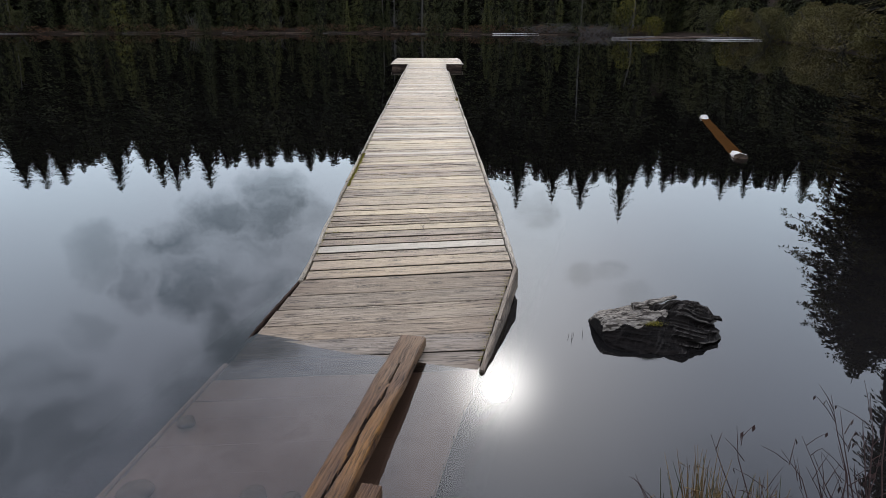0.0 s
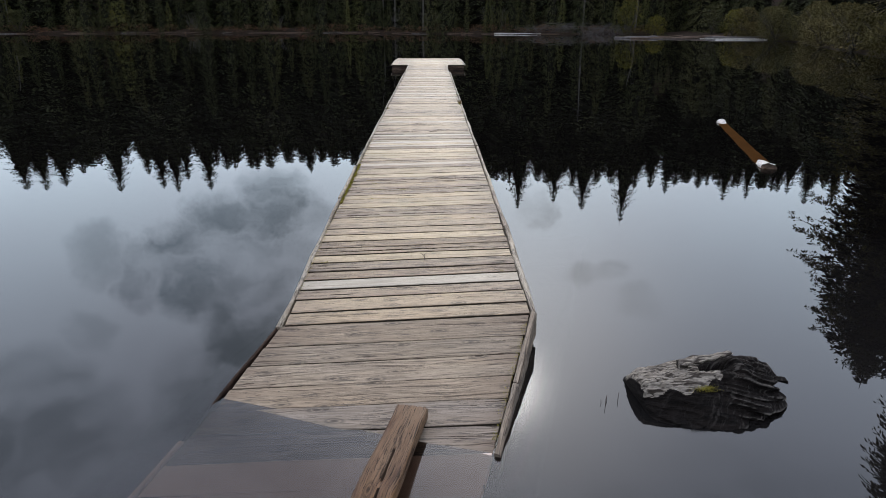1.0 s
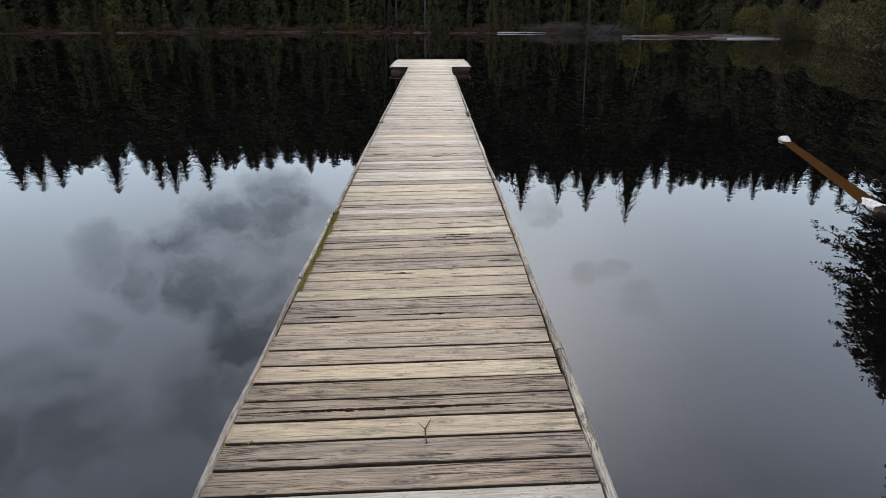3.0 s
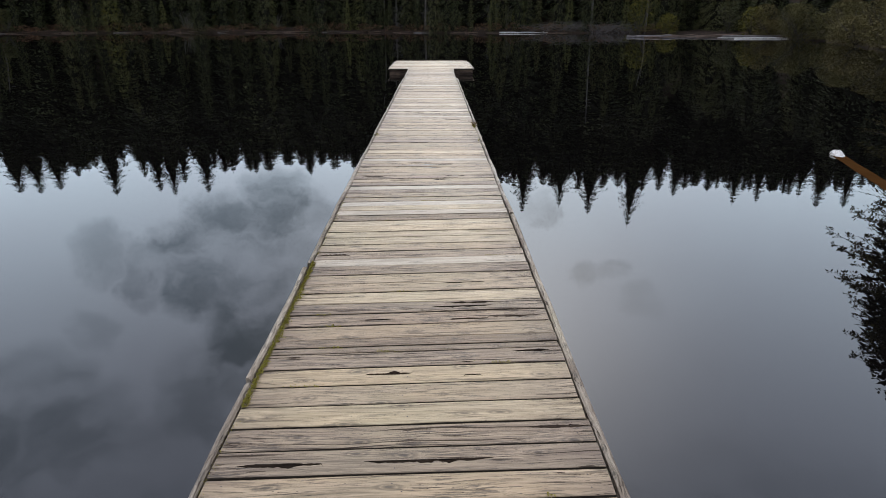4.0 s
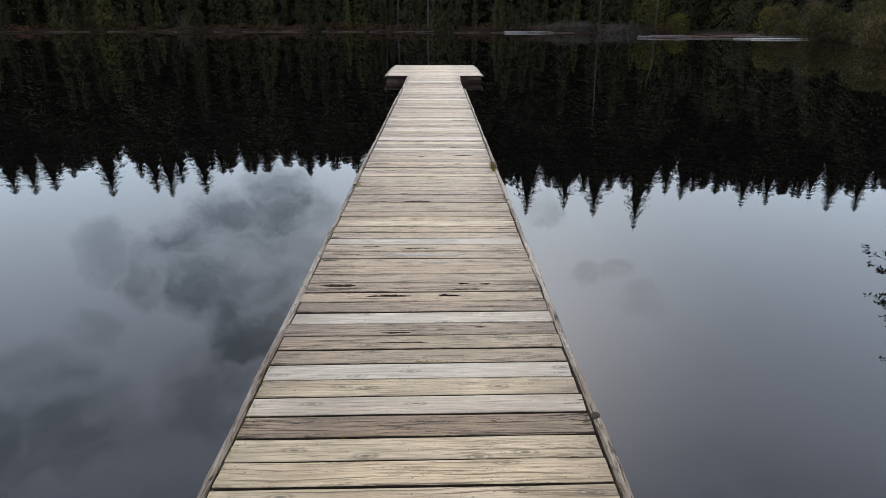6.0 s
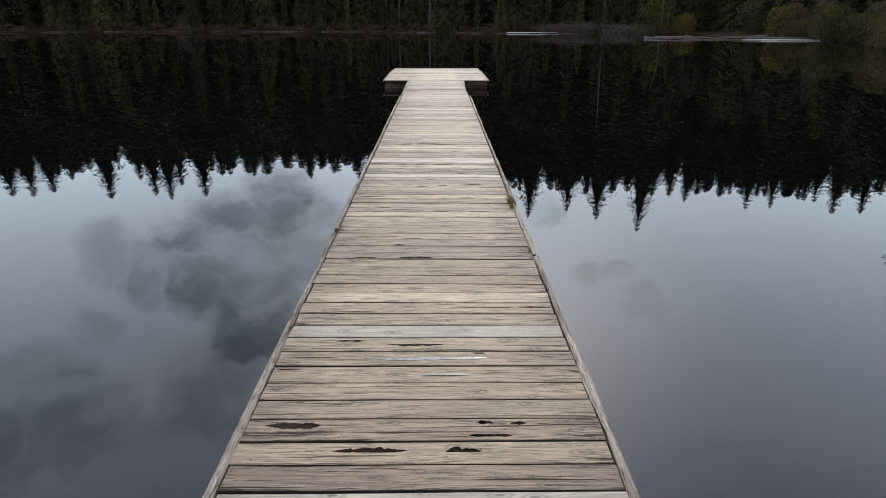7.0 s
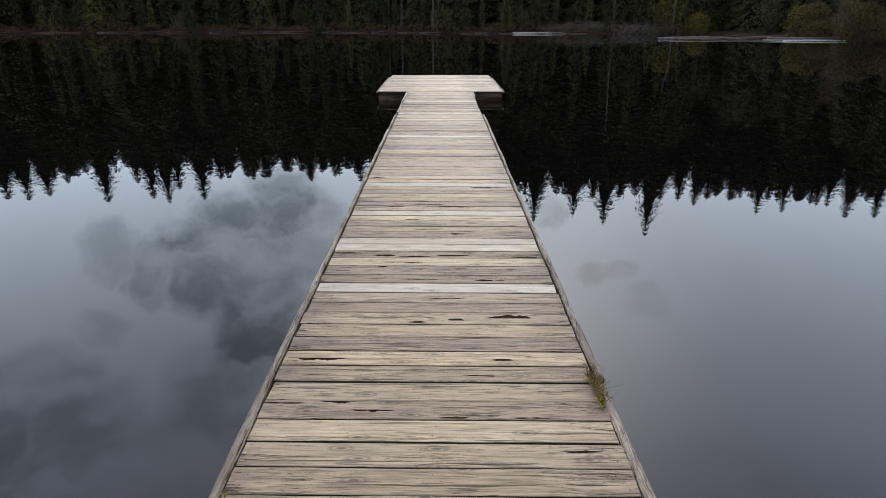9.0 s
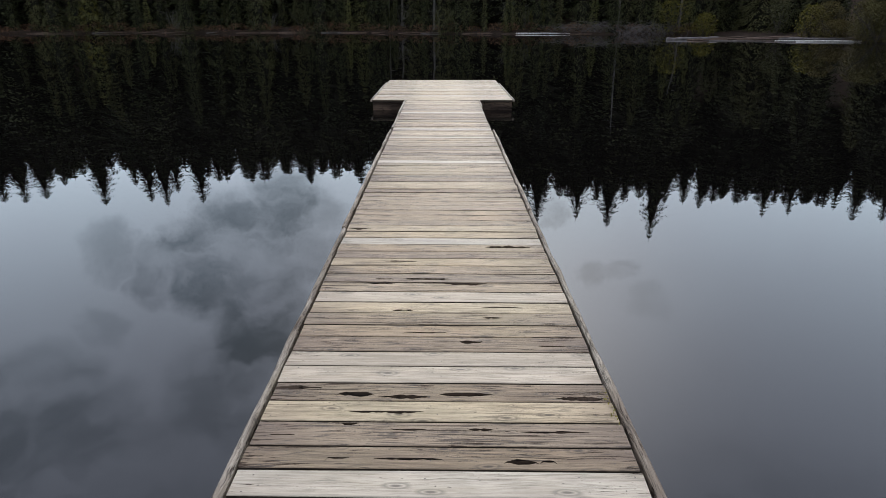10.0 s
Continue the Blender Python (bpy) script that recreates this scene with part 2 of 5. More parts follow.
M_RAMP_WET = wood("damp_ramp_board", (0.078, 0.063, 0.049), (0.140, 0.116, 0.094), (0.123, 0.096, 0.069), 0.8, algae=0.05, smooth=0.1, spec=0.12, rough=0.62)
M_RAMP_RAIL = wood("ramp_rail_wood", (0.05, 0.038, 0.028), (0.15, 0.121, 0.092), (0.12, 0.09, 0.06), 0.9, algae=0.1)
M_RAIL = wood("rail_wood", (0.096, 0.078, 0.058), (0.250, 0.212, 0.165), (0.215, 0.172, 0.118), 1.0, algae=0.3, scale=1.8)
M_PLANK = wood("wet_plank", (0.028, 0.014, 0.008), (0.068, 0.037, 0.020), (0.185, 0.088, 0.014), 0.1, rot=(0.010, 0.008, 0.007), rough=0.62, algae=0.0, spec=0.08)
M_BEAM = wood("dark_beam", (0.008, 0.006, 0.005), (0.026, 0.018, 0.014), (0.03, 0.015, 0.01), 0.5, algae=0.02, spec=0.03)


def mottled(name, a, b, scale, rough=0.8, bump=0.5, dist=0.02, c=None, spec=0.3, detail=6.0):
    k = Mat(name, rough, spec)
    p = k.position()
    n1 = k.noise(p, scale, detail, 0.62)
    n2 = k.noise(p, scale * 5.3, 4.0, 0.6)
    col = k.mix(k.range(n1, 0.32, 0.68), a, b)
    if c is not None:
        col = k.mix(k.range(n2, 0.52, 0.68), col, c)
    k.color(col)
    k.bump(k.math("ADD", n1, k.math("MULTIPLY", n2, 0.4)), bump, dist)
    return k.m


def foliage(name, a, b, c, thin=0.25):
    """Needles and leaves: each spray differs, each tree differs."""
    k = Mat(name, 0.85, 0.04)
    col = k.mix(k.island(), a, b)
    col = k.mix(k.range(k.rand(), 0.35, 1.0, 0.0, 0.75), col, c)
    k.color(col)
    tr = k.N.new("ShaderNodeBsdfTranslucent")
    k.L.new(col, tr.inputs[0])
    ms = k.N.new("ShaderNodeMixShader")
    ms.inputs[0].default_value = thin
    k.L.new(k.b.outputs[0], ms.inputs[1])
    k.L.new(tr.outputs[0], ms.inputs[2])
    k.L.new(ms.outputs[0], k.N["Material Output"].inputs[0])
    return k.m


M_FIR = foliage("fir_needles", (0.0145, 0.017, 0.008), (0.018, 0.0205, 0.0095), (0.036, 0.036, 0.015), 0.06)
M_CEDAR = foliage("cedar_sprays", (0.020, 0.0215, 0.0095), (0.034, 0.035, 0.015), (0.050, 0.046, 0.019), 0.14)
# brighter copy of the cedar colours: the lit look is in the colour
M_CEDAR_LIT = foliage("lit_cedar_sprays", (0.042, 0.043, 0.015), (0.074, 0.070, 0.024), (0.060, 0.056, 0.020), 0.18)
M_NEAR = foliage("hemlock_sprays", (0.034, 0.031, 0.012), (0.066, 0.057, 0.019), (0.074, 0.056, 0.021), 0.16)
M_YELLOW = foliage("yellow_leaves", (0.054, 0.051, 0.0096), (0.09, 0.075, 0.0144), (0.072, 0.066, 0.0144), 0.15)
M_RUST = foliage("rusty_brush", (0.0473, 0.0245, 0.0151), (0.0898, 0.0481, 0.0269), (0.0662, 0.0438, 0.0252), 0.1)
M_MOSS = foliage("moss", (0.085, 0.075, 0.014), (0.165, 0.138, 0.026), (0.12, 0.098, 0.02), 0.2)
M_REED = foliage("dry_reed", (0.085, 0.05, 0.022), (0.15, 0.1, 0.045), (0.12, 0.06, 0.02), 0.3)
M_REED_GREEN = foliage("green_reed", (0.02, 0.026, 0.009), (0.048, 0.046, 0.02), (0.035, 0.036, 0.014), 0.3)
# near-black filling inside crowns: their inner shade as a colour
M_CROWN_SHADE = mottled("crown_shade", (0.006, 0.006, 0.0045), (0.014, 0.013, 0.009), 3.0, 0.95, 0.6, 0.1, spec=0.0)
M_BARK = mottled("bark", (0.02, 0.017, 0.015), (0.05, 0.043, 0.037), 6.0, 0.9, 0.6, 0.03, spec=0.1)
M_DEADWOOD = mottled("dead_grey_wood", (0.04, 0.035, 0.032), (0.088, 0.079, 0.073), 3.0, 0.85, 0.4, 0.02, spec=0.1)
M_TWIG = mottled("twig_bark", (0.012, 0.007, 0.006), (0.034, 0.019, 0.016), 40.0, 0.8, 0.3, 0.003, spec=0.1)
M_DRIFT = mottled("driftwood", (0.24, 0.225, 0.2), (0.44, 0.42, 0.39), 4.0, 0.75, 0.4, 0.02, (0.2, 0.17, 0.14), spec=0.1)
M_GROUND = mottled("forest_floor", (0.010, 0.0075, 0.006), (0.021, 0.015, 0.011), 0.8, 0.95, 0.6, 0.08, (0.034, 0.02, 0.013), spec=0.02)
M_RUSTLOG = mottled("rusty_log", (0.035, 0.024, 0.018), (0.085, 0.058, 0.042), 3.0, 0.85, 0.4, 0.02, spec=0.1)
M_BLEACHED = mottled("bleached_splinters", (0.2, 0.185, 0.165), (0.5, 0.47, 0.43), 22.0, 0.85, 0.7, 0.02, (0.05, 0.04, 0.032), spec=0.05)
M_STONE = mottled("stone", (0.2, 0.17, 0.13), (0.36, 0.31, 0.24), 9.0, 0.7, 0.5, 0.01)
# silted boards; the milky water's haze is put into this pale colour
M_SILT_MURK = mottled("silt_murk_board", (0.32, 0.243, 0.2), (0.49, 0.388, 0.327), 1.6, 0.9, 0.2, 0.004, (0.37, 0.28, 0.233), spec=0.0)
# board sides coloured dark so that the gaps between boards look shaded
M_EDGE = mottled("gap_shade_board_edge", (0.014, 0.011, 0.008), (0.034, 0.027, 0.019), 14.0, 0.9, 0.4, 0.004, spec=0.05)
M_FLOAT = mottled("float_box", (0.02, 0.018, 0.017), (0.045, 0.04, 0.036), 4.0, 0.6, 0.3, 0.01)


def water_material():
    k = Mat("lake_water")
    p = k.position()
    slope = None
    for st, amp in (((0.5, 1.3, 1.0), 0.0012), ((1.6, 4.0, 1.0), 0.0006)):
        n = k.N.new("ShaderNodeTexNoise")
        k.L.new(k.stretch(p, st), n.inputs["Vector"])
        n.inputs["Scale"].default_value = 1.0
        n.inputs["Detail"].default_value = 2.0
        v = k.N.new("ShaderNodeVectorMath")
        v.operation = "MULTIPLY_ADD"
        k.L.new(n.outputs["Color"], v.inputs[0])
        v.inputs[1].default_value = (amp * 0.5, amp, 0.0)
        v.inputs[2].default_value = (-amp * 0.25, -amp * 0.5, 0.5)
        if slope is None:
            slope = v.outputs[0]
        else:
            s_ = k.N.new("ShaderNodeVectorMath")
            s_.operation = "ADD"
            k.L.new(slope, s_.inputs[0])
            k.L.new(v.outputs[0], s_.inputs[1])
            slope = s_.outputs[0]
    bp = k.N.new("ShaderNodeVectorMath")
    bp.operation = "NORMALIZE"
    k.L.new(slope, bp.inputs[0])
    gl = k.N.new("ShaderNodeBsdfGlossy")
    gl.inputs["Roughness"].default_value = 0.0
    gl.inputs[0].default_value = (1, 1, 1, 1)
    k.L.new(bp.outputs[0], gl.inputs["Normal"])
    fr = k.N.new("ShaderNodeFresnel")
    fr.inputs[0].default_value = 1.333
    k.L.new(bp.outputs[0], fr.inputs["Normal"])
    tr = k.N.new("ShaderNodeBsdfTransparent")
    sp = k.N.new("ShaderNodeSeparateXYZ")
    k.L.new(p, sp.inputs[0])
    shal = k.math("ADD", sp.outputs[1], k.range(k.noise(p, 0.7, 3.0), 0.3, 0.7, -0.5, 0.5))
    deep = k.range(shal, 3.2, 6.0)
    tr.inputs[0].default_value = (0.64, 0.54, 0.45, 1)
    df = k.N.new("ShaderNodeBsdfDiffuse")
    k.L.new(k.mix(deep, (0.0040, 0.0036, 0.0034), (0.0014, 0.0012, 0.0011)), df.inputs[0])
    body = k.N.new("ShaderNodeMixShader")
    # clear only in the thin sheet of water over the sunken ramp
    along = k.math("ADD", sp.outputs[0], k.math("MULTIPLY", k.math("SUBTRACT", 3.9, sp.outputs[1]), 0.296))
    beside = k.range(k.math("ABSOLUTE", along), 0.80, 0.95)
    k.L.new(k.range(k.math("MAXIMUM", deep, beside), 0.0, 1.0, 0.5, 1.0), body.inputs[0])
    k.L.new(tr.outputs[0], body.inputs[1])
    k.L.new(df.outputs[0], body.inputs[2])
    ms = k.N.new("ShaderNodeMixShader")
    k.L.new(fr.outputs[0], ms.inputs[0])
    k.L.new(body.outputs[0], ms.inputs[1])
    k.L.new(gl.outputs[0], ms.inputs[2])
    k.L.new(ms.outputs[0], k.N["Material Output"].inputs[0])
    return k.m


M_WATER = water_material()


# ---------------------------------------------------------------- mesh helpers
class Geo:
    """Collects vertices and faces, then becomes one mesh."""

    def __init__(self):
        self.v, self.f, self.k = [], [], []

    def add(self, verts, faces, slot=0):
        n = len(self.v)
        self.v.extend(tuple(p) for p in verts)
        self.f.extend(tuple(i + n for i in f) for f in faces)
        self.k.extend([slot] * len(faces))

    def tube(self, pts, radii, sides=6, slot=0, caps=True):
        """A tapering tube along a polyline."""
        pts = [Vector(p) for p in pts]
        n0 = len(self.v)
        ref = Vector((0.31, 0.17, 0.93))
        for i, p in enumerate(pts):
            d = (pts[min(i + 1, len(pts) - 1)] - pts[max(i - 1, 0)]).normalized()
            if abs(d.dot(ref)) > 0.97:
                ref = Vector((0.93, 0.2, 0.3))
            a = d.cross(ref).normalized()
            b = d.cross(a)
            for s in range(sides):
                t = 2 * math.pi * s / sides
                self.v.append(tuple(p + (a * math.cos(t) + b * math.sin(t)) * radii[i]))
        for i in range(len(pts) - 1):
            for s in range(sides):
                s2 = (s + 1) % sides
                self.f.append((n0 + i * sides + s, n0 + i * sides + s2, n0 + (i + 1) * sides + s2, n0 + (i + 1) * sides + s))
                self.k.append(slot)
        if caps:
            self.f.append(tuple(n0 + s for s in range(sides))[::-1])
            self.f.append(tuple(n0 + (len(pts) - 1) * sides + s for s in range(sides)))
            self.k.extend([slot, slot])

    def mesh(self, name, mats, smooth=False):
        me = bpy.data.meshes.new(name)
        me.from_pydata(self.v, [], self.f)
        for m in (mats if isinstance(mats, (list, tuple)) else [mats]):
            me.materials.append(m)
        me.polygons.foreach_set("material_index", self.k)
        if smooth:
            me.polygons.foreach_set("use_smooth", [True] * len(self.f))
        me.update()
        return me


def part(name, me, parent, label="", m=None):
    ob = new(name, me)
    ob.parent = parent
    if m is not None:
        ob.matrix_basis = m
    if label:
        tagged(ob, label)
    return ob


def thing(name, label, category, group="", kind="", at=(0, 0, 0)):
    ob = new(name)
    ob.empty_display_size = 0.2
    ob.location = at
    return tagged(ob, label, category, group, kind)


def fbm(x, y, z=0.0, o=4):
    return noise.fractal(Vector((x, y, z)), 1.0, 2.0, o)


# ---------------------------------------------------------------- ground and water
def far_shore(x):
    """The far waterline, y for each x."""
    y = 104 - 9 / (1 + math.exp(-(x + 2) / 4)) - 7 * max(0.0, (-x - 30) / 30) ** 1.3 * 0.8
    return y + 0.9 * fbm(x * 0.08, 3.1) + 0.35 * fbm(x * 0.4, 7.7)


def right_shore(y):
    """The waterline of the right bank, x for each y."""
    if y > 60:
        x = 33 + (y - 60) * 0.02
    elif y > 28:
        x = 21.5 + (y - 28) / 32 * 11.5
    else:
        x = 4.5 + max(y, -5) * 0.61
    return x + 0.6 * fbm(y * 0.15, 1.3)


def near_shore(x):
    return 1.05 - 0.10 * abs(x) + 0.25 * fbm(x * 0.6, 5.5) if abs(x) < 60 else -5.0


def land(x, y):
    """Height of the ground: below zero it is the lake bed."""
    d = min(far_shore(x) - y, right_shore(y) - x, y - near_shore(x), x + 96)
    rough = 0.5 * fbm(x * 0.13, y * 0.13, 2.2) + 0.12 * fbm(x * 0.9, y * 0.9, 4.4)
    if d > 0:
        return -min(0.10 + 0.16 * d, 3.5) * min(1.0, d / 0.25) + 0.04 * rough * min(d, 1.0)
    e = -d
    z = 0.22 * min(e, 1.0) + 0.09 * e + rough * min(1.0, e / 3)
    z += 0.38 * max(0.0, min(y - far_shore(x), 50.0) - 9)
    return max(min(z, 24 + rough), 0.02 * min(e, 1.0))


def spaced(a, b, near, step, grow):
    """Coordinates that are close together near one place and far apart away from it."""
    out, s, p = [near], step, near
    while p < b:
        p += s
        s *= grow
        out.append(p)
    s, p = step, near
    while p > a:
        p -= s
        s *= grow
        out.insert(0, p)
    return out


def build_ground():
    xs = spaced(-900, 900, 0.0, 0.22, 1.035)
    ys = sorted(spaced(-500, 75, 1.0, 0.22, 1.04) + [78 + i * 0.8 for i in range(60)] + [128 + 4 * 1.13 ** i for i in range(42)])
    g = Geo()
    nx = len(xs)
    g.v = [(x, y, land(x, y)) for y in ys for x in xs]
    g.f = [(j * nx + i, j * nx + i + 1, (j + 1) * nx + i + 1, (j + 1) * nx + i) for j in range(len(ys) - 1) for i in range(nx - 1)]
    g.k = [0] * len(g.f)
    ob = new("ground", g.mesh("ground", M_GROUND, True))
    tagged(ob, "brown forest floor and muddy lake bed", "ground", kind="structure")


build_ground()
gw = Geo()
gw.add([(-130, -8, 0), (60, -8, 0), (60, 125, 0), (-130, 125, 0)], [(0, 1, 2, 3)])
tagged(new("water", gw.mesh("water", M_WATER)), "calm dark lake water mirroring sky and trees", "water", kind="structure")


# ---------------------------------------------------------------- trees
def spray(g, p, d, size, wide, rng):
    """One flat tuft of needles: two triangles folded a little."""
    d = d.normalized()
    side = d.cross(Vector((rng.uniform(-0.4, 0.4), rng.uniform(-0.4, 0.4), 1))).normalized() * wide * size
    mid = p + d * size * 0.5
    tip = p + d * size + Vector((0, 0, -0.12 * size))
    g.add([p, mid + side, tip, mid - side], [(0, 1, 2), (0, 2, 3)])


def conifer_meshes(seed, H, R, whorls, per, tufts, size, base=0.08, droop=0.35, shape=1.0, lift=0.1, mat=None, limbs=False, wide=0.2, spread=0.03, tau=0.0, core=0.0):
    """Meshes of the trunk and crown of a conifer."""
    rng = random.Random(seed)
    t = Geo()
    lean = Vector((rng.uniform(-1, 1), rng.uniform(-1, 1), 0)) * 0.012 * H
    spine = [Vector((0, 0, -0.4)) + Vector((lean.x, lean.y, H)) * f for f in (0, 0.1, 0.3, 0.5, 0.7, 0.85, 1.0)]
    r0 = 0.011 * H + 0.04
    t.tube(spine, [r0 * k for k in (1.35, 1.0, 0.82, 0.62, 0.4, 0.22, 0.04)], 7)
    g = Geo()
    for i in range(whorls):
        z = H * (base + (0.985 - base) * (i + rng.random() * 0.8) / whorls)
        rel = (z / H - base) / (1 - base)
        patchy = 0.75 + 0.5 * noise.noise(Vector((seed * 3.3, rel * 7.0, 0)))
        a0 = rng.uniform(0, 6.28)
        for b in range(per):
            if rng.random() < 0.12:
                continue
            a = a0 + 6.283 * b / per + rng.uniform(-0.4, 0.4)
            full = 1 - math.exp(-((H - z) / tau) ** 1.15) if tau else (1 - rel) ** shape
            ln = (R * full * patchy + 0.12 * size) * (rng.uniform(0.32, 1.2) if tau else rng.uniform(0.55, 1.18))
            out = Vector((math.cos(a), math.sin(a), 0))
            o = spine[0] + Vector((lean.x, lean.y, H)) * (z / H)
            dr = droop * rng.uniform(0.6, 1.4)

            def at(f):
                return o + out * ln * f + Vector((0, 0, ln * (lift * f * 2 - dr * f * f)))
            if limbs and ln > 0.8:
                t.tube([at(0), at(0.4), at(0.75), at(1.0)], [0.035 + 0.008 * ln, 0.03, 0.02, 0.006], 4, caps=False)
            if tau and z > 0.72 * H:
                t.tube([at(0), at(1.0)], [0.035, 0.012], 3, caps=False)
            n = max(min(6, tufts), int(tufts * (0.35 + 0.65 * ln / R)))
            for j in range(n):
                f = 0.12 + 0.88 * (j + rng.random()) / n
                p = at(f)
                way = (at(min(1.0, f + 0.1)) - at(f - 0.1)).normalized()
                cross = Vector((-out.y, out.x, 0)) * (1 if j % 2 else -1)
                dd = way * rng.uniform(0.3, 1.0) + cross * rng.uniform(0.2, 1.0) * (1.15 - f) + Vector((0, 0, rng.uniform(-0.55, 0.1)))
                p = p + cross * rng.random() * spread * ln + Vector((0, 0, rng.uniform(-1, 0.6) * spread * ln * 0.6))
                fine = 0.5 + 0.5 * min(1.0, (H - z) / 9.0) if tau else 1.0
                spray(g, p, dd, size * fine * rng.uniform(0.6, 1.35) * (1.1 - 0.45 * f), wide * rng.uniform(0.7, 1.3), rng)
    # solid dark cone added inside the crown in place of deep shade
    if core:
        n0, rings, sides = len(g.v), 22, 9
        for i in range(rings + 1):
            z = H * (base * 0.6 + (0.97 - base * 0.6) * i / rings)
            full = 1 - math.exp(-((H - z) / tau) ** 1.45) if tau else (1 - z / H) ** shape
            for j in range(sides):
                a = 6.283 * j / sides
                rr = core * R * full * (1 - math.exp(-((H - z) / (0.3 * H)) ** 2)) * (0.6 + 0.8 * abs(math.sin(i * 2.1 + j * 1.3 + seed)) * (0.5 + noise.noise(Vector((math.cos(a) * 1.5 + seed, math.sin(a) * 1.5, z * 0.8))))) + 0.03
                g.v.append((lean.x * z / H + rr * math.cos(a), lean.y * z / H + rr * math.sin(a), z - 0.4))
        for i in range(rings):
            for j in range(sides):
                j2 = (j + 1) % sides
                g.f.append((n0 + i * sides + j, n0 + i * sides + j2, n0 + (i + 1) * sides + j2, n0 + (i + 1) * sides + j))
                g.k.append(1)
    top = spine[-1]
    for j in range(26):
        f = j / 25
        a = rng.uniform(0, 6.28)
        spray(g, top - Vector((lean.x, lean.y, H)) * 0.075 * f, Vector((math.cos(a) * (0.25 + 0.9 * f), math.sin(a) * (0.25 + 0.9 * f), 0.9 - 1.0 * f)), size * (0.35 + 0.3 * f) * (0.8 if tau else 1.0), 0.16, rng)
    return t.mesh("trunk", M_BARK), g.mesh("crown", [mat, M_CROWN_SHADE])


def lacy_meshes(seed, H, R, whorls, per):
    """A hemlock seen close: limbs, side twigs and small separate clumps of needles."""
    rng = random.Random(seed)
    t, g = Geo(), Geo()
    spine = [Vector((0, 0, H * f - 0.4)) for f in (0, 0.1, 0.3, 0.5, 0.7, 0.85, 1.0)]
    t.tube(spine, [0.26 * k for k in (1.35, 1.0, 0.82, 0.62, 0.4, 0.22, 0.04)], 8)
    for i in range(whorls):
        z = H * (0.05 + 0.935 * (i + rng.random() * 0.8) / whorls)
        rel = (z / H - 0.05) / 0.95
        patchy = 0.88 + 0.3 * noise.noise(Vector((seed * 3.3, rel * 7.0, 0)))
        for b in range(per):
            a = 6.283 * (b + rng.uniform(-0.4, 0.4)) / per + i * 1.7
            ln = (R * (0.62 + 0.5 * rel) * (1 - rel ** 5) ** 0.8 * patchy + 0.1) * rng.uniform(0.55, 1.03)
            out = Vector((math.cos(a), math.sin(a), 0))
            cross = Vector((-out.y, out.x, 0))
            o = Vector((0, 0, z - 0.4))
            dr = 0.3 * rng.uniform(0.6, 1.4)

            def at(f):
                return o + out * ln * f + Vector((0, 0, ln * (0.2 * f - dr * f * f)))
            if ln > 0.6:
                t.tube([at(0), at(0.4), at(0.75), at(1.0)], [0.03 + 0.008 * ln, 0.028, 0.016, 0.005], 4, caps=False)
            twigs = max(3, int(3.0 * ln))
            for j in range(twigs):
                f = 0.15 + 0.85 * (j + rng.random()) / twigs
                p = at(f)
                tl = rng.uniform(0.25, 1.0) * (0.35 + 1.1 * (1.1 - f)) * min(1.0, ln / 3)
                q = p + (cross * (1 if j % 2 else -1) * rng.uniform(0.3, 1.0) + out * rng.uniform(0.2, 0.9)).normalized() * tl + Vector((0, 0, -rng.uniform(0, 0.35) * tl))
                t.tube([p, q], [0.009, 0.003], 3, caps=False)
                for c in range(2 + int(tl * 2.2)):
                    m = p.lerp(q, rng.uniform(0.35, 1.05)) + Vector((rng.gauss(0, 0.09), rng.gauss(0, 0.09), rng.gauss(-0.04, 0.05)))
                    for s in range(8):
                        d = Vector((rng.gauss(0, 1), rng.gauss(0, 1), rng.gauss(-0.25, 0.55)))
                        spray(g, m + d * 0.03, d, rng.uniform(0.08, 0.22), rng.uniform(0.22, 0.38), rng)
    # near-black sprays inside the crown stand in for its inner shade
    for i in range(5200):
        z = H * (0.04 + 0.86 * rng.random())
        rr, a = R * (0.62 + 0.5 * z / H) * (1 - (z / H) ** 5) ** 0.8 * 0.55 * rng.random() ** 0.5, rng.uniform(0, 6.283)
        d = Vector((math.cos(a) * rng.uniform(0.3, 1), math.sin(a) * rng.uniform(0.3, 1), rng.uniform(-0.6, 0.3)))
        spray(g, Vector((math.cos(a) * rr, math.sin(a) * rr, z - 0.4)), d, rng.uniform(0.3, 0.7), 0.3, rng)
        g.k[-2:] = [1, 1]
    return t.mesh("trunk", M_BARK), g.mesh("crown", [M_NEAR, M_CROWN_SHADE])


def tree_proto(name, label, cat, group, meshes):
    ob = thing(name, label, cat, group)
    part("trunk", meshes[0], ob, "dark rough bark")
    part("crown", meshes[1], ob)
    return ob


def plant_tree(proto, x, y, s, sz=None, turn=0.0, first=False, sink=0.1):
    ob = proto if first else copy_thing(proto, pose(0, 0, 0))
    ob.location = (x, y, max(land(x, y), 0.0) - sink)
    ob.rotation_euler = (0, 0, turn)
    ob.scale = (s, s, sz if sz else s)
    return ob


class Grove:
    """A few kinds of tree; the first of each kind is planted itself, the rest are copies."""

    def __init__(self, protos, heights):
        self.p, self.h, self.used = protos, heights, set()

    def put(self, i, x, y, height, rng, fat=1.0):
        i %= len(self.p)
        k = height / self.h[i]
        fat = -fat / k if fat < 0 else fat
        ob = plant_tree(self.p[i], x, y, k * fat, k, rng.uniform(0, 6.28), i not in self.used)
        self.used.add(i)
        return ob


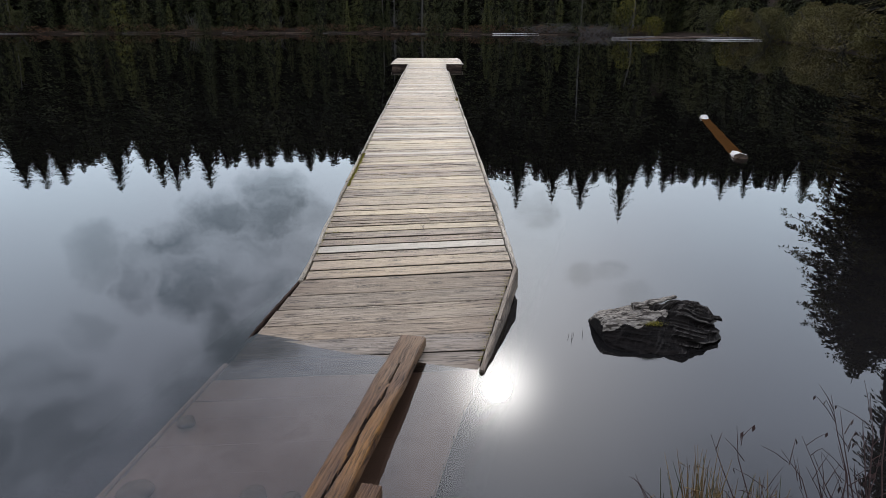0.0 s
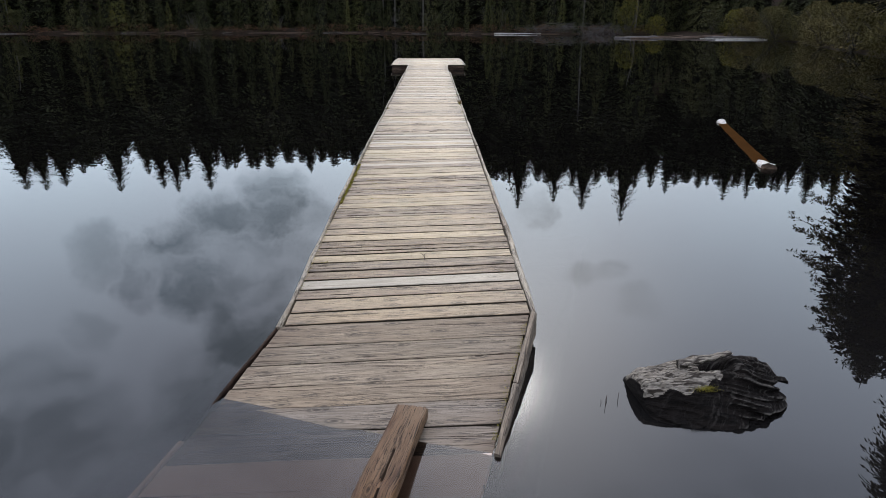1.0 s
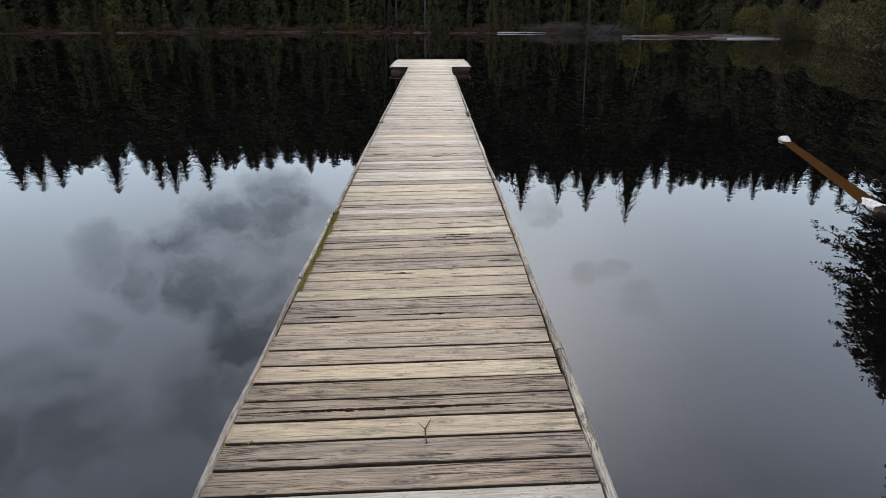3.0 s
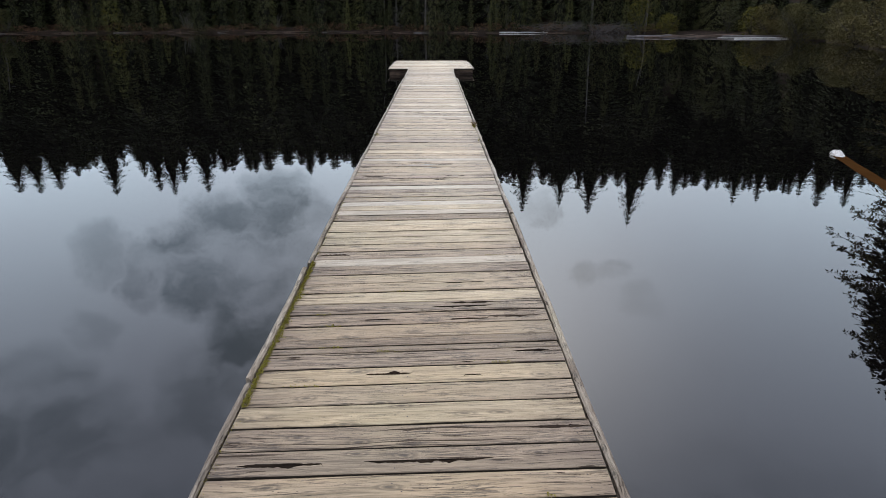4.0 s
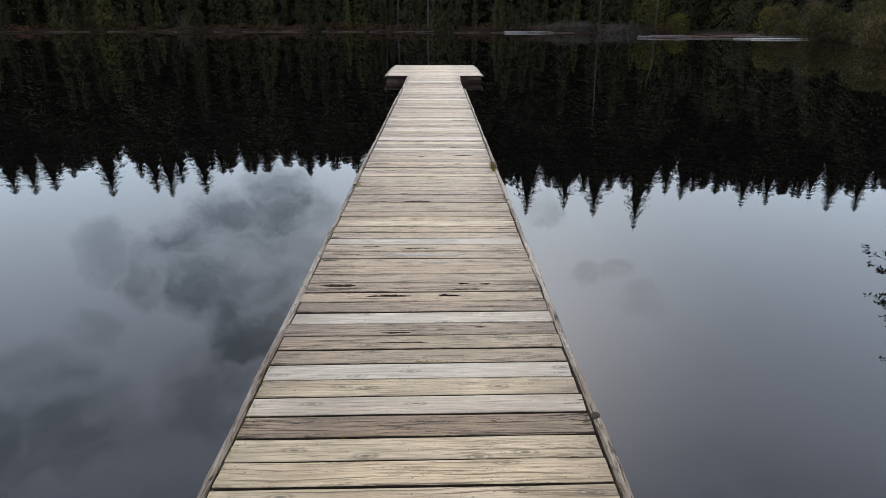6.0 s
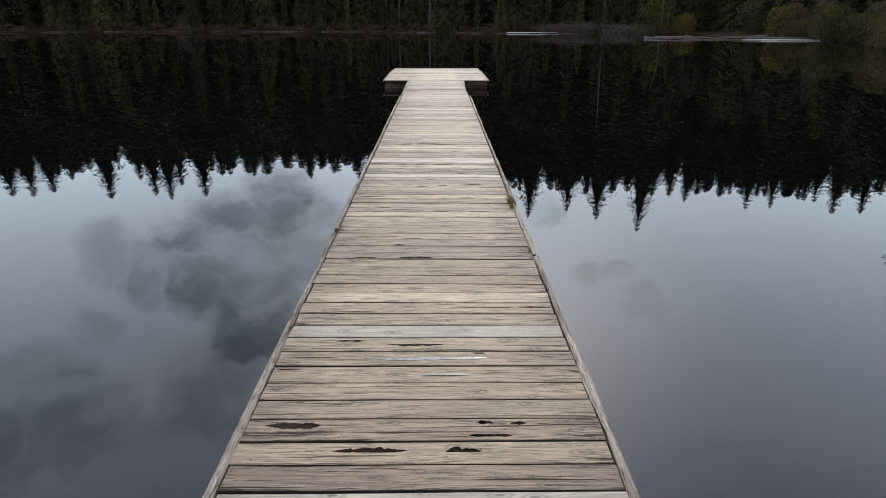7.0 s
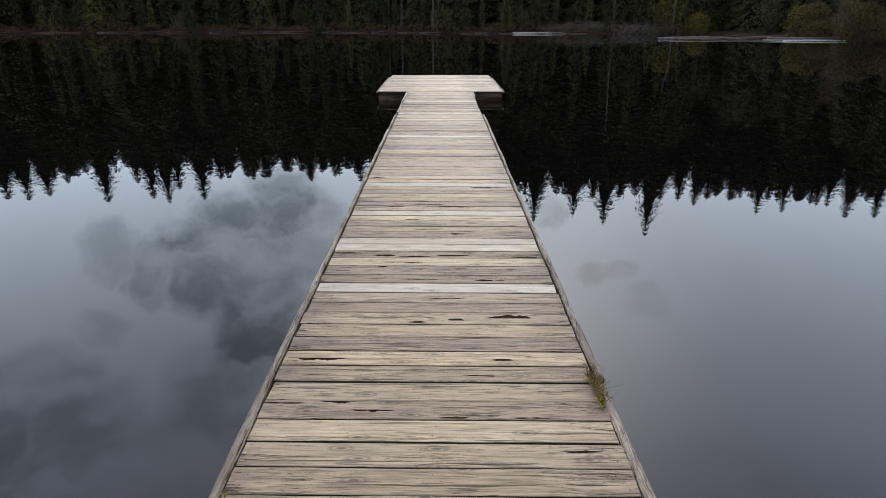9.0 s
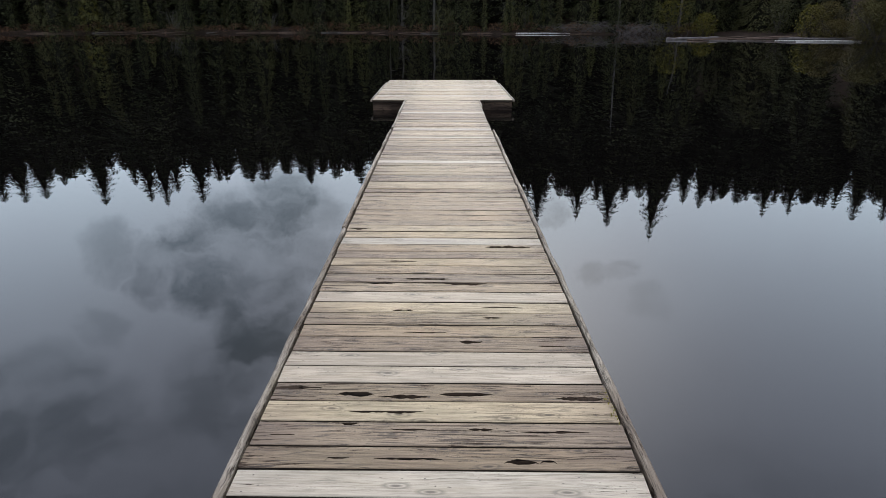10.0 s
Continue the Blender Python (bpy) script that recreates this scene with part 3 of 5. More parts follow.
rng = random.Random(11)
FIR = []
for i, (R, sh, wh, dr) in enumerate([(5.2, 6.5, 66, 0.45), (4.6, 5.5, 62, 0.3), (5.8, 7.5, 64, 0.55), (5.0, 5.0, 56, 0.5), (4.4, 6.0, 68, 0.35)]):
    FIR.append(tree_proto("fir_tree", "tall dark fir in the forest beyond the lake", "tree", "forest trees",
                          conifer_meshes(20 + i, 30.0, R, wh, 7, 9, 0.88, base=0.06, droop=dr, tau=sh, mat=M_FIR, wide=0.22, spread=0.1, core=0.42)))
CEDAR = []
for i, (R, sh, dr) in enumerate([(3.1, 0.7, 0.6), (2.6, 0.6, 0.75), (3.6, 0.85, 0.5), (2.2, 0.6, 0.6)]):
    CEDAR.append(tree_proto("cedar_tree", "green cedar with drooping boughs down to the lake shore", "tree", "shore trees",
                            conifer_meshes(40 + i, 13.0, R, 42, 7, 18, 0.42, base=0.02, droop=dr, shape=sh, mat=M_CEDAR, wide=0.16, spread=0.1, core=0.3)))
LIME = [tree_proto("young_cedar", "young cedar at the far waterline, lit tone in its olive-green colour", "tree", "young cedars",
                   conifer_meshes(50 + i, 9.0, R, 34, 7, 18, 0.34, base=0.02, droop=dr, shape=0.8, mat=M_CEDAR_LIT, wide=0.16, spread=0.12, core=0.25)) for i, (R, dr) in enumerate([(2.3, 0.55), (1.9, 0.7)])]
firs, cedars, limes = Grove(FIR, [30.0] * 5), Grove(CEDAR, [13.0] * 4), Grove(LIME, [9.0] * 2)

# the tallest trees of the skyline: x, height of the tip over the water (in the plane y = 135)
SKYLINE = [(-87.6, 32.2), (-83.4, 32.4), (-79.1, 31.6), (-74.9, 28.7), (-71.1, 26.6), (-67.2, 32.8), (-60.8, 28.9), (-57.9, 32.2),
           (-55.2, 33.0), (-52.5, 30.2), (-47.7, 32.4), (-38.6, 27.5), (-34.1, 27.8), (-26.2, 28.5), (-19.9, 27.3), (-16.0, 28.5),
           (15.6, 25.3), (19.0, 37.0), (26.8, 35.8), (33.0, 37.6), (42.2, 40.5), (47.4, 32.5), (51.4, 33.7), (58.1, 32.6),
           (60.6, 32.2), (64.2, 35.6), (69.1, 35.0), (75.7, 33.4), (78.5, 34.0), (82.7, 36.4), (88.3, 36.4)]
for i, (x, h) in enumerate(SKYLINE):
    y = 135 + rng.uniform(-3, 3)
    k = (y - 11) / 124.0
    firs.put(rng.randrange(5), x * k, y, (h + 2.5) * k - 1.7 - land(x * k, y), rng, -rng.uniform(0.8, 1.05))
# the lower mass between them
for i in range(230):
    x = -112 + 230 * (i + rng.random()) / 230
    y = rng.uniform(118, 142)
    h = ((27.6 if x < 0 else 30.6 + 0.03 * x) + rng.uniform(-2.2, 1.4)) * (y - 11) / 124
    firs.put(rng.randrange(5), x, y, h - land(x, y), rng, -rng.uniform(0.95, 1.25))
for i in range(60):
    x = -86 + 122 * (i + rng.random()) / 60
    y = far_shore(x) + rng.uniform(4, 14)
    firs.put(rng.randrange(5), x, y, rng.uniform(12, 19), rng, -rng.uniform(0.8, 1.1))
# cedars and small conifers along the water's edge
for i in range(60):
    x = -80 + 113 * (i + rng.random() * 0.9) / 60
    y = far_shore(x) + rng.uniform(0.6, 3.8)
    cedars.put(rng.randrange(4), x, y, rng.uniform(4.5, 13), rng, rng.uniform(0.9, 1.25))
for i, (x, h) in enumerate([(-47.0, 10.0), (-49.5, 6.0), (-11.2, 8.5), (-12.8, 5.0), (-24.5, 6.5), (-33.0, 5.5), (-40.0, 4.5), (-62.0, 7.0), (12.4, 5.0), (8.2, 6.5), (18.8, 5.5), (28.6, 8.0), (26.4, 5.0), (31.0, 6.0)]):
    limes.put(i, x, far_shore(x) + 1.4 + 0.9 * (i % 3), h, rng, rng.uniform(0.95, 1.3))
# the right-hand bank, coming nearer
for i in range(30):
    y = 60 + 38 * (i + rng.random()) / 30
    x = right_shore(y) + rng.uniform(2.5, 11)
    (cedars if i % 2 else firs).put(i, x, y, rng.uniform(6, 11) if i % 2 else rng.uniform(9, 12.5), rng, 1.5)
for i in range(8):
    cedars.put(i, 33.5 + 1.1 * i, 95.5 + 3.0 * rng.random(), rng.uniform(7, 12), rng, 1.4)
for i in range(22):
    y = 36 + 28 * (i + rng.random()) / 22
    x = right_shore(y) + rng.uniform(5, 14)
    firs.put(i, x, y, rng.uniform(7, 11), rng, 1.5)

# the large hemlocks that lean over the water on the right
near_a = tree_proto("hemlock_tree", "large hemlock with boughs hanging over the water", "tree", "bank trees",
                    lacy_meshes(71, 17.9, 6.6, 50, 8))
near_b = tree_proto("hemlock_tree", "tall dark hemlock on the bank above the lake", "tree", "bank trees",
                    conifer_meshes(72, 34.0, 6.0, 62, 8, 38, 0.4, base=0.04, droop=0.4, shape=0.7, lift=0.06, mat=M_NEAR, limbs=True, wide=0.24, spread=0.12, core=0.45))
plant_tree(near_a, 25.4, 32.5, 1.0, 1.0, 0.4, True)
plant_tree(near_b, 30.8, 34.5, 1.2, 0.97, 1.1, True)
for x, y, h, s in [(29.5, 26.0, 30.0, 1.0), (29.5, 41.0, 11.0, 0.9), (35.0, 28.0, 33.0, 1.1), (27.5, 20.0, 26.0, 0.9), (28.5, 30.5, 24.0, 1.0), (33.5, 31.0, 36.0, 1.1), (30.0, 38.5, 22.0, 1.0)]:
    plant_tree(near_b, x, y, s, h / 34.0, rng.uniform(0, 6.28))


# ---------------------------------------------------------------- shore growth and driftwood
def leafy_bush(name, label, x, y, w, h, mat, n, size, seed, cat="bush", group="shore bushes"):
    rg = random.Random(seed)
    ob = thing(name, label, cat, group, at=(x, y, max(land(x, y), 0) - 0.05))
    t, g = Geo(), Geo()
    for i in range(9 if h > 1.4 else 0):
        a = rg.uniform(0, 6.28)
        f = Vector((math.cos(a) * w * 0.4, math.sin(a) * w * 0.4, h * rg.uniform(0.6, 0.95)))
        t.tube([(0, 0, 0), f * 0.5 + Vector((0, 0, 0.1 * h)), f], [0.04, 0.025, 0.01], 4, caps=False)
    for i in range(n):
        a, z = rg.uniform(0, 6.28), rg.random() ** 0.8
        r = w * 0.5 * math.sqrt(max(0.05, 1 - (2 * z - 0.8) ** 2 * 0.6)) * rg.random() ** 0.4
        r *= 0.75 + 0.5 * noise.noise(Vector((math.cos(a) * 1.4 + seed, math.sin(a) * 1.4, z * 2)))
        p = Vector((math.cos(a) * r, math.sin(a) * r, z * h))
        spray(g, p, Vector((rg.uniform(-1, 1), rg.uniform(-1, 1), rg.uniform(-0.5, 0.8))), size * rg.uniform(0.6, 1.3), 0.3, rg)
    if t.v:
        tagged(part("branchwork", t.mesh("branchwork", M_BARK), ob), kind="stuff")
    tagged(part("foliage", g.mesh("foliage", mat), ob), kind="stuff")


def bare_brush(x, y, w, h, seed, n=70, thick=0.016):
    rg = random.Random(seed)
    g = Geo()
    for i in range(n):
        p = Vector((rg.uniform(-0.5, 0.5) * w, rg.uniform(-0.5, 0.5), 0))
        d = Vector((rg.uniform(-1, 1) * w * 0.5, rg.uniform(-0.6, 0.6), h * rg.uniform(0.4, 1.0)))
        c = p + d * 0.55 + Vector((0, 0, h * 0.18))
        g.tube([p, c, p + d + Vector((rg.uniform(-0.4, 0.4), 0, -0.12 * h))], [thick, thick * 0.8, thick * 0.3], 4, caps=False)
    ob = new("fallen_branch_tangle", g.mesh("fallen_branch_tangle", M_DEADWOOD))
    ob.location = (x, y, max(land(x, y), 0) - 0.05)
    tagged(ob, "tangle of bare grey branches at the water's edge", "brush", "bare brush")


def drift_log(p0, p1, r, mat, label, seed=0, sides=9, name="driftwood_log"):
    rg = random.Random(seed)
    p0, p1 = Vector(p0), Vector(p1)
    n = 9
    pts, rad = [], []
    for i in range(n):
        f = i / (n - 1)
        pts.append(p0.lerp(p1, f) + Vector((rg.uniform(-1, 1), rg.uniform(-1, 1), rg.uniform(-0.4, 0.4))) * r * 0.5)
        rad.append(r * (1.05 - 0.4 * f) * rg.uniform(0.88, 1.1))
    g = Geo()
    g.tube(pts, rad, sides)
    for j in range(3):
        f = rg.uniform(0.2, 0.9)
        q = p0.lerp(p1, f)
        g.tube([q, q + Vector((rg.uniform(-0.5, 0.5), rg.uniform(-0.5, 0.5), rg.uniform(0.2, 1.0))) * r * 4], [r * 0.25, r * 0.06], 5)
    ob = new(name, g.mesh(name, mat, True))
    tagged(ob, label, "log", "drift logs")


for x, y, w, h, mat, seed in [(-10.5, 107.5, 4.0, 6.0, M_CEDAR, 1), (27.5, 93.5, 4.6, 4.6, M_YELLOW, 2), (31.0, 92.5, 4.0, 2.4, M_YELLOW, 3),
                              (12.0, 99.0, 3.0, 2.2, M_YELLOW, 4), (17.5, 98.0, 3.0, 3.0, M_CEDAR, 5), (-30.0, 107.0, 3.5, 3.2, M_CEDAR, 6),
                              (-47.0, 103.0, 3.6, 4.0, M_YELLOW, 7), (-60.0, 99.0, 3.5, 3.0, M_CEDAR, 8), (3.0, 100.5, 3.0, 2.6, M_CEDAR, 9),
                              (33.5, 74.0, 3.4, 2.8, M_YELLOW, 10), (-20.0, 107.0, 3.5, 2.5, M_CEDAR, 12), (34.5, 82.0, 4.0, 3.4, M_CEDAR, 13)]:
    leafy_bush("leafy_bush", "yellow-green leafy bush on the far bank" if mat == M_YELLOW else "dark green bush on the far bank", x, y, w, h, mat, 900, 0.26, seed)
for i in range(46):
    x = -76 + 110 * (i + rng.random() * 0.8) / 46
    leafy_bush("shore_brush", "low rust-brown brush along the waterline", x, far_shore(x) + 0.4 + rng.random() * 0.8, rng.uniform(2.5, 5.0), rng.uniform(0.5, 1.2),
               M_RUST, 170, 0.24, 100 + i, "bush", "waterline brush")
for i in range(22):
    y = 22 + 52 * (i + rng.random() * 0.7) / 22
    leafy_bush("bank_bush", "olive-green bush leaning over the water", right_shore(y) + rng.uniform(-0.2, 1.0), y, rng.uniform(3.0, 4.5), rng.uniform(1.5, 3.2),
               M_NEAR, 3000, 0.13, 300 + i, "bush", "bank bushes")
for x, y, w, h, s in [(20.5, 95.6, 8.0, 1.7, 1), (16.0, 96.3, 6.0, 1.3, 2), (24.5, 94.2, 7.0, 1.7, 3), (-4.0, 104.5, 4.0, 3.8, 4), (1.0, 101.0, 4.0, 3.6, 5),
                      (-36.0, 105.5, 3.0, 3.0, 6), (9.5, 98.0, 3.0, 4.0, 7), (-25.0, 106.5, 3.0, 2.6, 8)]:
    bare_brush(x, y, w, h, s)
for i, x in enumerate((-62.0, -44.5, -7.5, -5.6, -1.2, 22.0, 29.5)):
    y = far_shore(x) + rng.uniform(2.0, 5.0)
    g = Geo()
    hh = rng.uniform(7, 14)
    g.tube([(0, 0, -0.3), (0.1, 0, hh * 0.5), (rng.uniform(-0.5, 0.5), 0, hh)], [0.16, 0.12, 0.03], 7)
    for j in range(14):
        z, a = hh * rng.uniform(0.25, 0.95), rng.uniform(0, 6.28)
        g.tube([(0.05, 0, z), (math.cos(a) * 0.9, math.sin(a) * 0.9, z - rng.uniform(-0.2, 0.4))], [0.03, 0.008], 4, caps=False)
    ob = new("dead_tree", g.mesh("dead_tree", M_DEADWOOD))
    ob.location = (x, y, land(x, y))
    tagged(ob, "bare grey dead tree among the conifers", "tree", "dead trees")

drift_log((9.0, 97.6 - 2.2, 0.1), (15.6, 97.0 - 2.0, 0.12), 0.075, M_DRIFT, "long pale driftwood log at the far shore", 1)
drift_log((22.4, 69.0, 0.03), (28.6, 67.0, 0.05), 0.035, M_DEADWOOD, "thin grey log floating off the far bank", 2)
drift_log((27.6, 68.4, 0.05), (33.5, 67.5, 0.08), 0.035, M_DRIFT, "thin bleached log stranded off the far bank", 7)
drift_log((28.6, 66.9, 0.05), (35.6, 65.8, 0.06), 0.045, M_DRIFT, "thick bleached log floating off the far bank", 3)
drift_log((29.0, 70.5, 0.1), (38.0, 68.0, 0.2), 0.12, M_DEADWOOD, "grey log lying against the bank", 4)
drift_log((20.0, 72.5, 0.02), (25.0, 73.5, 0.15), 0.16, M_DEADWOOD, "dark broken log in the shallows", 5)
for i in range(7):
    x, y = rng.uniform(21, 31), rng.uniform(69.5, 76)
    drift_log((x, y, 0.05), (x + rng.uniform(3, 7), y + rng.uniform(-1.5, 1.0), rng.uniform(0.08, 0.3)), rng.uniform(0.05, 0.08), M_RUSTLOG, "thin brown log stranded by the bank", 30 + i)
for i in range(22):
    x = -64 + 82 * (i + rng.random()) / 22
    ln = rng.uniform(1.5, 4.5)
    drift_log((x, far_shore(x) - rng.uniform(0.1, 0.7), 0.04), (x + ln, far_shore(x + ln) - rng.uniform(-0.3, 0.6), rng.uniform(0.05, 0.25)), rng.uniform(0.03, 0.06),
              M_RUSTLOG if i % 4 else M_DEADWOOD, "thin weathered log at the far waterline", 60 + i, 7)


# ---------------------------------------------------------------- timber
def timber(length, wide, high, seed, segs=5, jit=0.002, ends=0.006, chamfer=0.006, mat=None, name="board", dark_sides=False):
    """A sawn and worn piece of timber along x, its top at z = 0."""
    rg = random.Random(seed)
    g = Geo()
    hw, c = wide / 2, chamfer
    ring = [(-hw, -high), (hw, -high), (hw, -c), (hw - c, 0), (-hw + c, 0), (-hw, -c)]
    for i in range(segs + 1):
        x = length * (i / segs - 0.5)
        jl, jr, jz = (rg.uniform(-jit, jit) for _ in range(3))
        for y, z in ring:
            e = rg.uniform(-ends, ends * 0.3) * (1 if i == segs else -1 if i == 0 else 0)
            g.v.append((x + e, y + (jr if y > 0 else jl), z + jz * 0.6))
    for i in range(segs):
        for s in range(6):
            t = (s + 1) % 6
            g.f.append((i * 6 + s, (i + 1) * 6 + s, (i + 1) * 6 + t, i * 6 + t))
    g.f.append(tuple(range(6)))
    g.f.append(tuple(segs * 6 + s for s in range(5, -1, -1)))
    g.k = [0 if s in (2, 3, 4) or not dark_sides else 1 for i in range(segs) for s in range(6)] + [0, 0]
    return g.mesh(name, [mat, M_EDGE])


DECK = 0.20
HALF = 0.718


def deck_roll(y):
    """The floating dock leans to the left by the shore and levels out along its way."""
    if y < 5.2:
        return 0.050 - 0.016 * max(0.0, (y - 3.93) / 1.27)
    return 0.034 if y < 6.8 else max(-0.003, 0.034 - (y - 6.8) * 0.0071)


def deck_z(x, y):
    """The deck sags a little at its shore end."""
    return DECK - 0.052 * min(1.0, max(0.0, (5.8 - y) / 1.87)) ** 1.5 + deck_roll(y) * x


# the deck boards from the shore outwards: width in mm and wear
# (o: tan-grey, g: dark grey, p: pale newer board, w: yellowed, r: rotten)
DECK_NEAR = "155o 175o 138g 147p 137g 153g 135w 148r 142r 148w 149o 156o 145o 148g 144g 150w"
DECK_MIDDLE = "155o 149w 141g 58g 89g 149o 144g 136g 152w 139o 146o 151g 136p 147g 143o 153w 136w 145w 142w 146r 139p 145w 141p 142o 144o 142g 137p 141g 139o 149g 138o 139o"
DECK_OUTER = "148o 141o 145o 142p 140o 146o 146w 141o 136o 141o 149o 131g 141g 147g 141o 142o 145o 148o 142w 138g 147o 140o 137w 148g 144o 142o 137g"
DECK_FAR = "140o 144p 131r 153g 145w 142r 145p 135p 152g 134o 145o 140w 141p 139o 141g 136o 138w 136g 148o 148p"
# newer boards on the last stretch: y and wear
FAR_MARKS = [(18.75, "r"), (18.93, "w"), (19.08, "w"), (20.08, "p"), (20.5, "r"), (21.65, "p"), (22.3, "p"), (23.0, "r"), (24.12, "p"), (25.3, "w")]


def board_rows():
    """(y, width, tone) of each deck board."""
    out, y = [], 3.93
    for code in (DECK_NEAR + " " + DECK_MIDDLE + " " + DECK_OUTER + " " + DECK_FAR).split():
        out.append((y, int(code[:-1]) / 1000, code[-1]))
        y += int(code[:-1]) / 1000
    n = round((25.84 - y) / 0.1415)
    for w in [(25.84 - y) / n] * n:
        tone = rng.choice("ooooggw")
        for my, mt in FAR_MARKS:
            if y <= my < y + w:
                tone = mt
        out.append((y, w, tone))
        y += w
    return out


# splits and rotted gouges that the boards have: x and y of the middle, length (m), width (mm)
SPLITS_1 = [(-0.42, 4.308, 0.19, 9), (-0.48, 4.729, 0.40, 6), (-0.07, 5.031, 1.28, 19), (-0.47, 5.920, 0.34, 19), (-0.06, 5.928, 0.20, 13), (0.11, 5.930, 0.44, 16), (0.59, 6.105, 0.26, 17), (0.28, 6.509, 0.09, 8), (-0.10, 6.539, 0.22, 20), (0.25, 6.623, 0.09, 8), (0.57, 6.711, 0.19, 16), (-0.64, 6.716, 0.22, 7)]
SPLITS_2 = [(0.29, 7.084, 0.24, 17), (-0.21, 7.104, 0.22, 11), (0.54, 7.108, 0.30, 17), (0.26, 7.248, 0.35, 18), (0.31, 7.289, 0.32, 20), (0.28, 7.584, 0.28, 14), (-0.60, 8.122, 0.25, 27), (-0.09, 9.687, 0.28, 12), (-0.13, 9.797, 0.18, 16), (0.11, 9.824, 0.05, 13), (0.32, 9.853, 0.07, 13), (0.16, 10.261, 0.14, 24), (-0.20, 10.268, 0.30, 24), (0.27, 10.360, 0.18, 17), (-0.53, 10.428, 0.23, 34), (0.39, 10.442, 0.07, 17), (0.25, 10.447, 0.06, 26)]
SPLITS_3 = [(-0.65, 10.871, 0.11, 12), (-0.56, 10.976, 0.28, 8), (0.26, 11.021, 0.08, 11), (-0.05, 11.112, 0.31, 15), (-0.38, 11.149, 0.15, 17), (0.62, 11.546, 0.21, 12), (0.35, 11.547, 0.32, 8), (-0.09, 12.331, 0.27, 25), (-0.44, 12.343, 0.17, 19), (-0.12, 12.548, 0.12, 10), (-0.22, 12.600, 0.08, 14), (-0.13, 12.765, 0.17, 11), (-0.46, 12.794, 0.35, 15), (0.56, 13.273, 0.16, 13), (0.08, 13.479, 0.13, 12), (0.40, 13.481, 0.16, 9), (-0.26, 13.529, 0.19, 16), (-0.63, 13.576, 0.20, 10), (-0.42, 13.602, 0.13, 17)]
SPLITS_4 = [(0.23, 13.803, 0.22, 8), (0.32, 13.946, 0.11, 17), (-0.56, 13.958, 0.30, 19), (-0.10, 14.342, 0.10, 16), (0.11, 14.373, 0.09, 27), (0.41, 14.398, 0.26, 29), (0.02, 14.661, 0.30, 13), (0.30, 14.926, 0.12, 22), (0.40, 14.932, 0.06, 10), (-0.11, 14.940, 0.27, 10), (-0.37, 14.944, 0.09, 8), (-0.61, 15.077, 0.11, 8), (0.44, 15.105, 0.30, 11), (-0.12, 15.114, 0.14, 11), (0.16, 15.118, 0.10, 14), (-0.36, 15.155, 0.07, 15)]
SPLITS_5 = [(-0.23, 15.237, 0.34, 13), (0.59, 15.338, 0.20, 34), (-0.16, 15.343, 0.24, 20), (-0.36, 15.364, 0.15, 38), (0.11, 15.366, 0.24, 21), (-0.62, 15.409, 0.22, 18), (0.55, 15.792, 0.14, 18), (0.15, 15.831, 0.11, 28), (-0.08, 15.931, 0.23, 10), (0.28, 16.104, 0.10, 16), (-0.21, 16.196, 0.12, 17), (0.34, 16.235, 0.24, 12), (0.14, 16.577, 0.29, 28), (-0.37, 16.583, 0.19, 14), (-0.35, 16.636, 0.12, 14), (-0.09, 16.638, 0.30, 29), (-0.26, 16.938, 0.23, 17), (0.47, 17.231, 0.34, 38), (-0.63, 17.637, 0.18, 33)]


def deck_rows(a, b, marked, pitch):
    rows, y = [], a
    for m in marked + [(b, 0, None)]:
        n = max(1, round((m[0] - y) / pitch)) if m[0] - y > 0.05 else 0
        w = [rng.uniform(0.9, 1.1) for _ in range(n)]
        span = m[0] - y
        for k in w:
            rows.append((y, span * k / sum(w), "old"))
            y += span * k / sum(w)
        if m[2]:
            rows.append((m[0], m[1], m[2]))
            y = m[0] + m[1]
    return rows


def board_pose(y, w, zfun, yaw):
    """Lies flat on its joists, turned about at random."""
    lean = math.degrees(math.atan(zfun(0.5, y) - zfun(-0.5, y)))
    turn = 180 if rng.random() < 0.5 else 0
    return turn, pose(rng.uniform(-0.003, 0.003), y + w / 2, zfun(0, y) + rng.uniform(-0.003, 0.002),
                      rng.uniform(-0.5, 0.5), lean if turn else -lean, yaw + turn + rng.uniform(-0.1, 0.1))


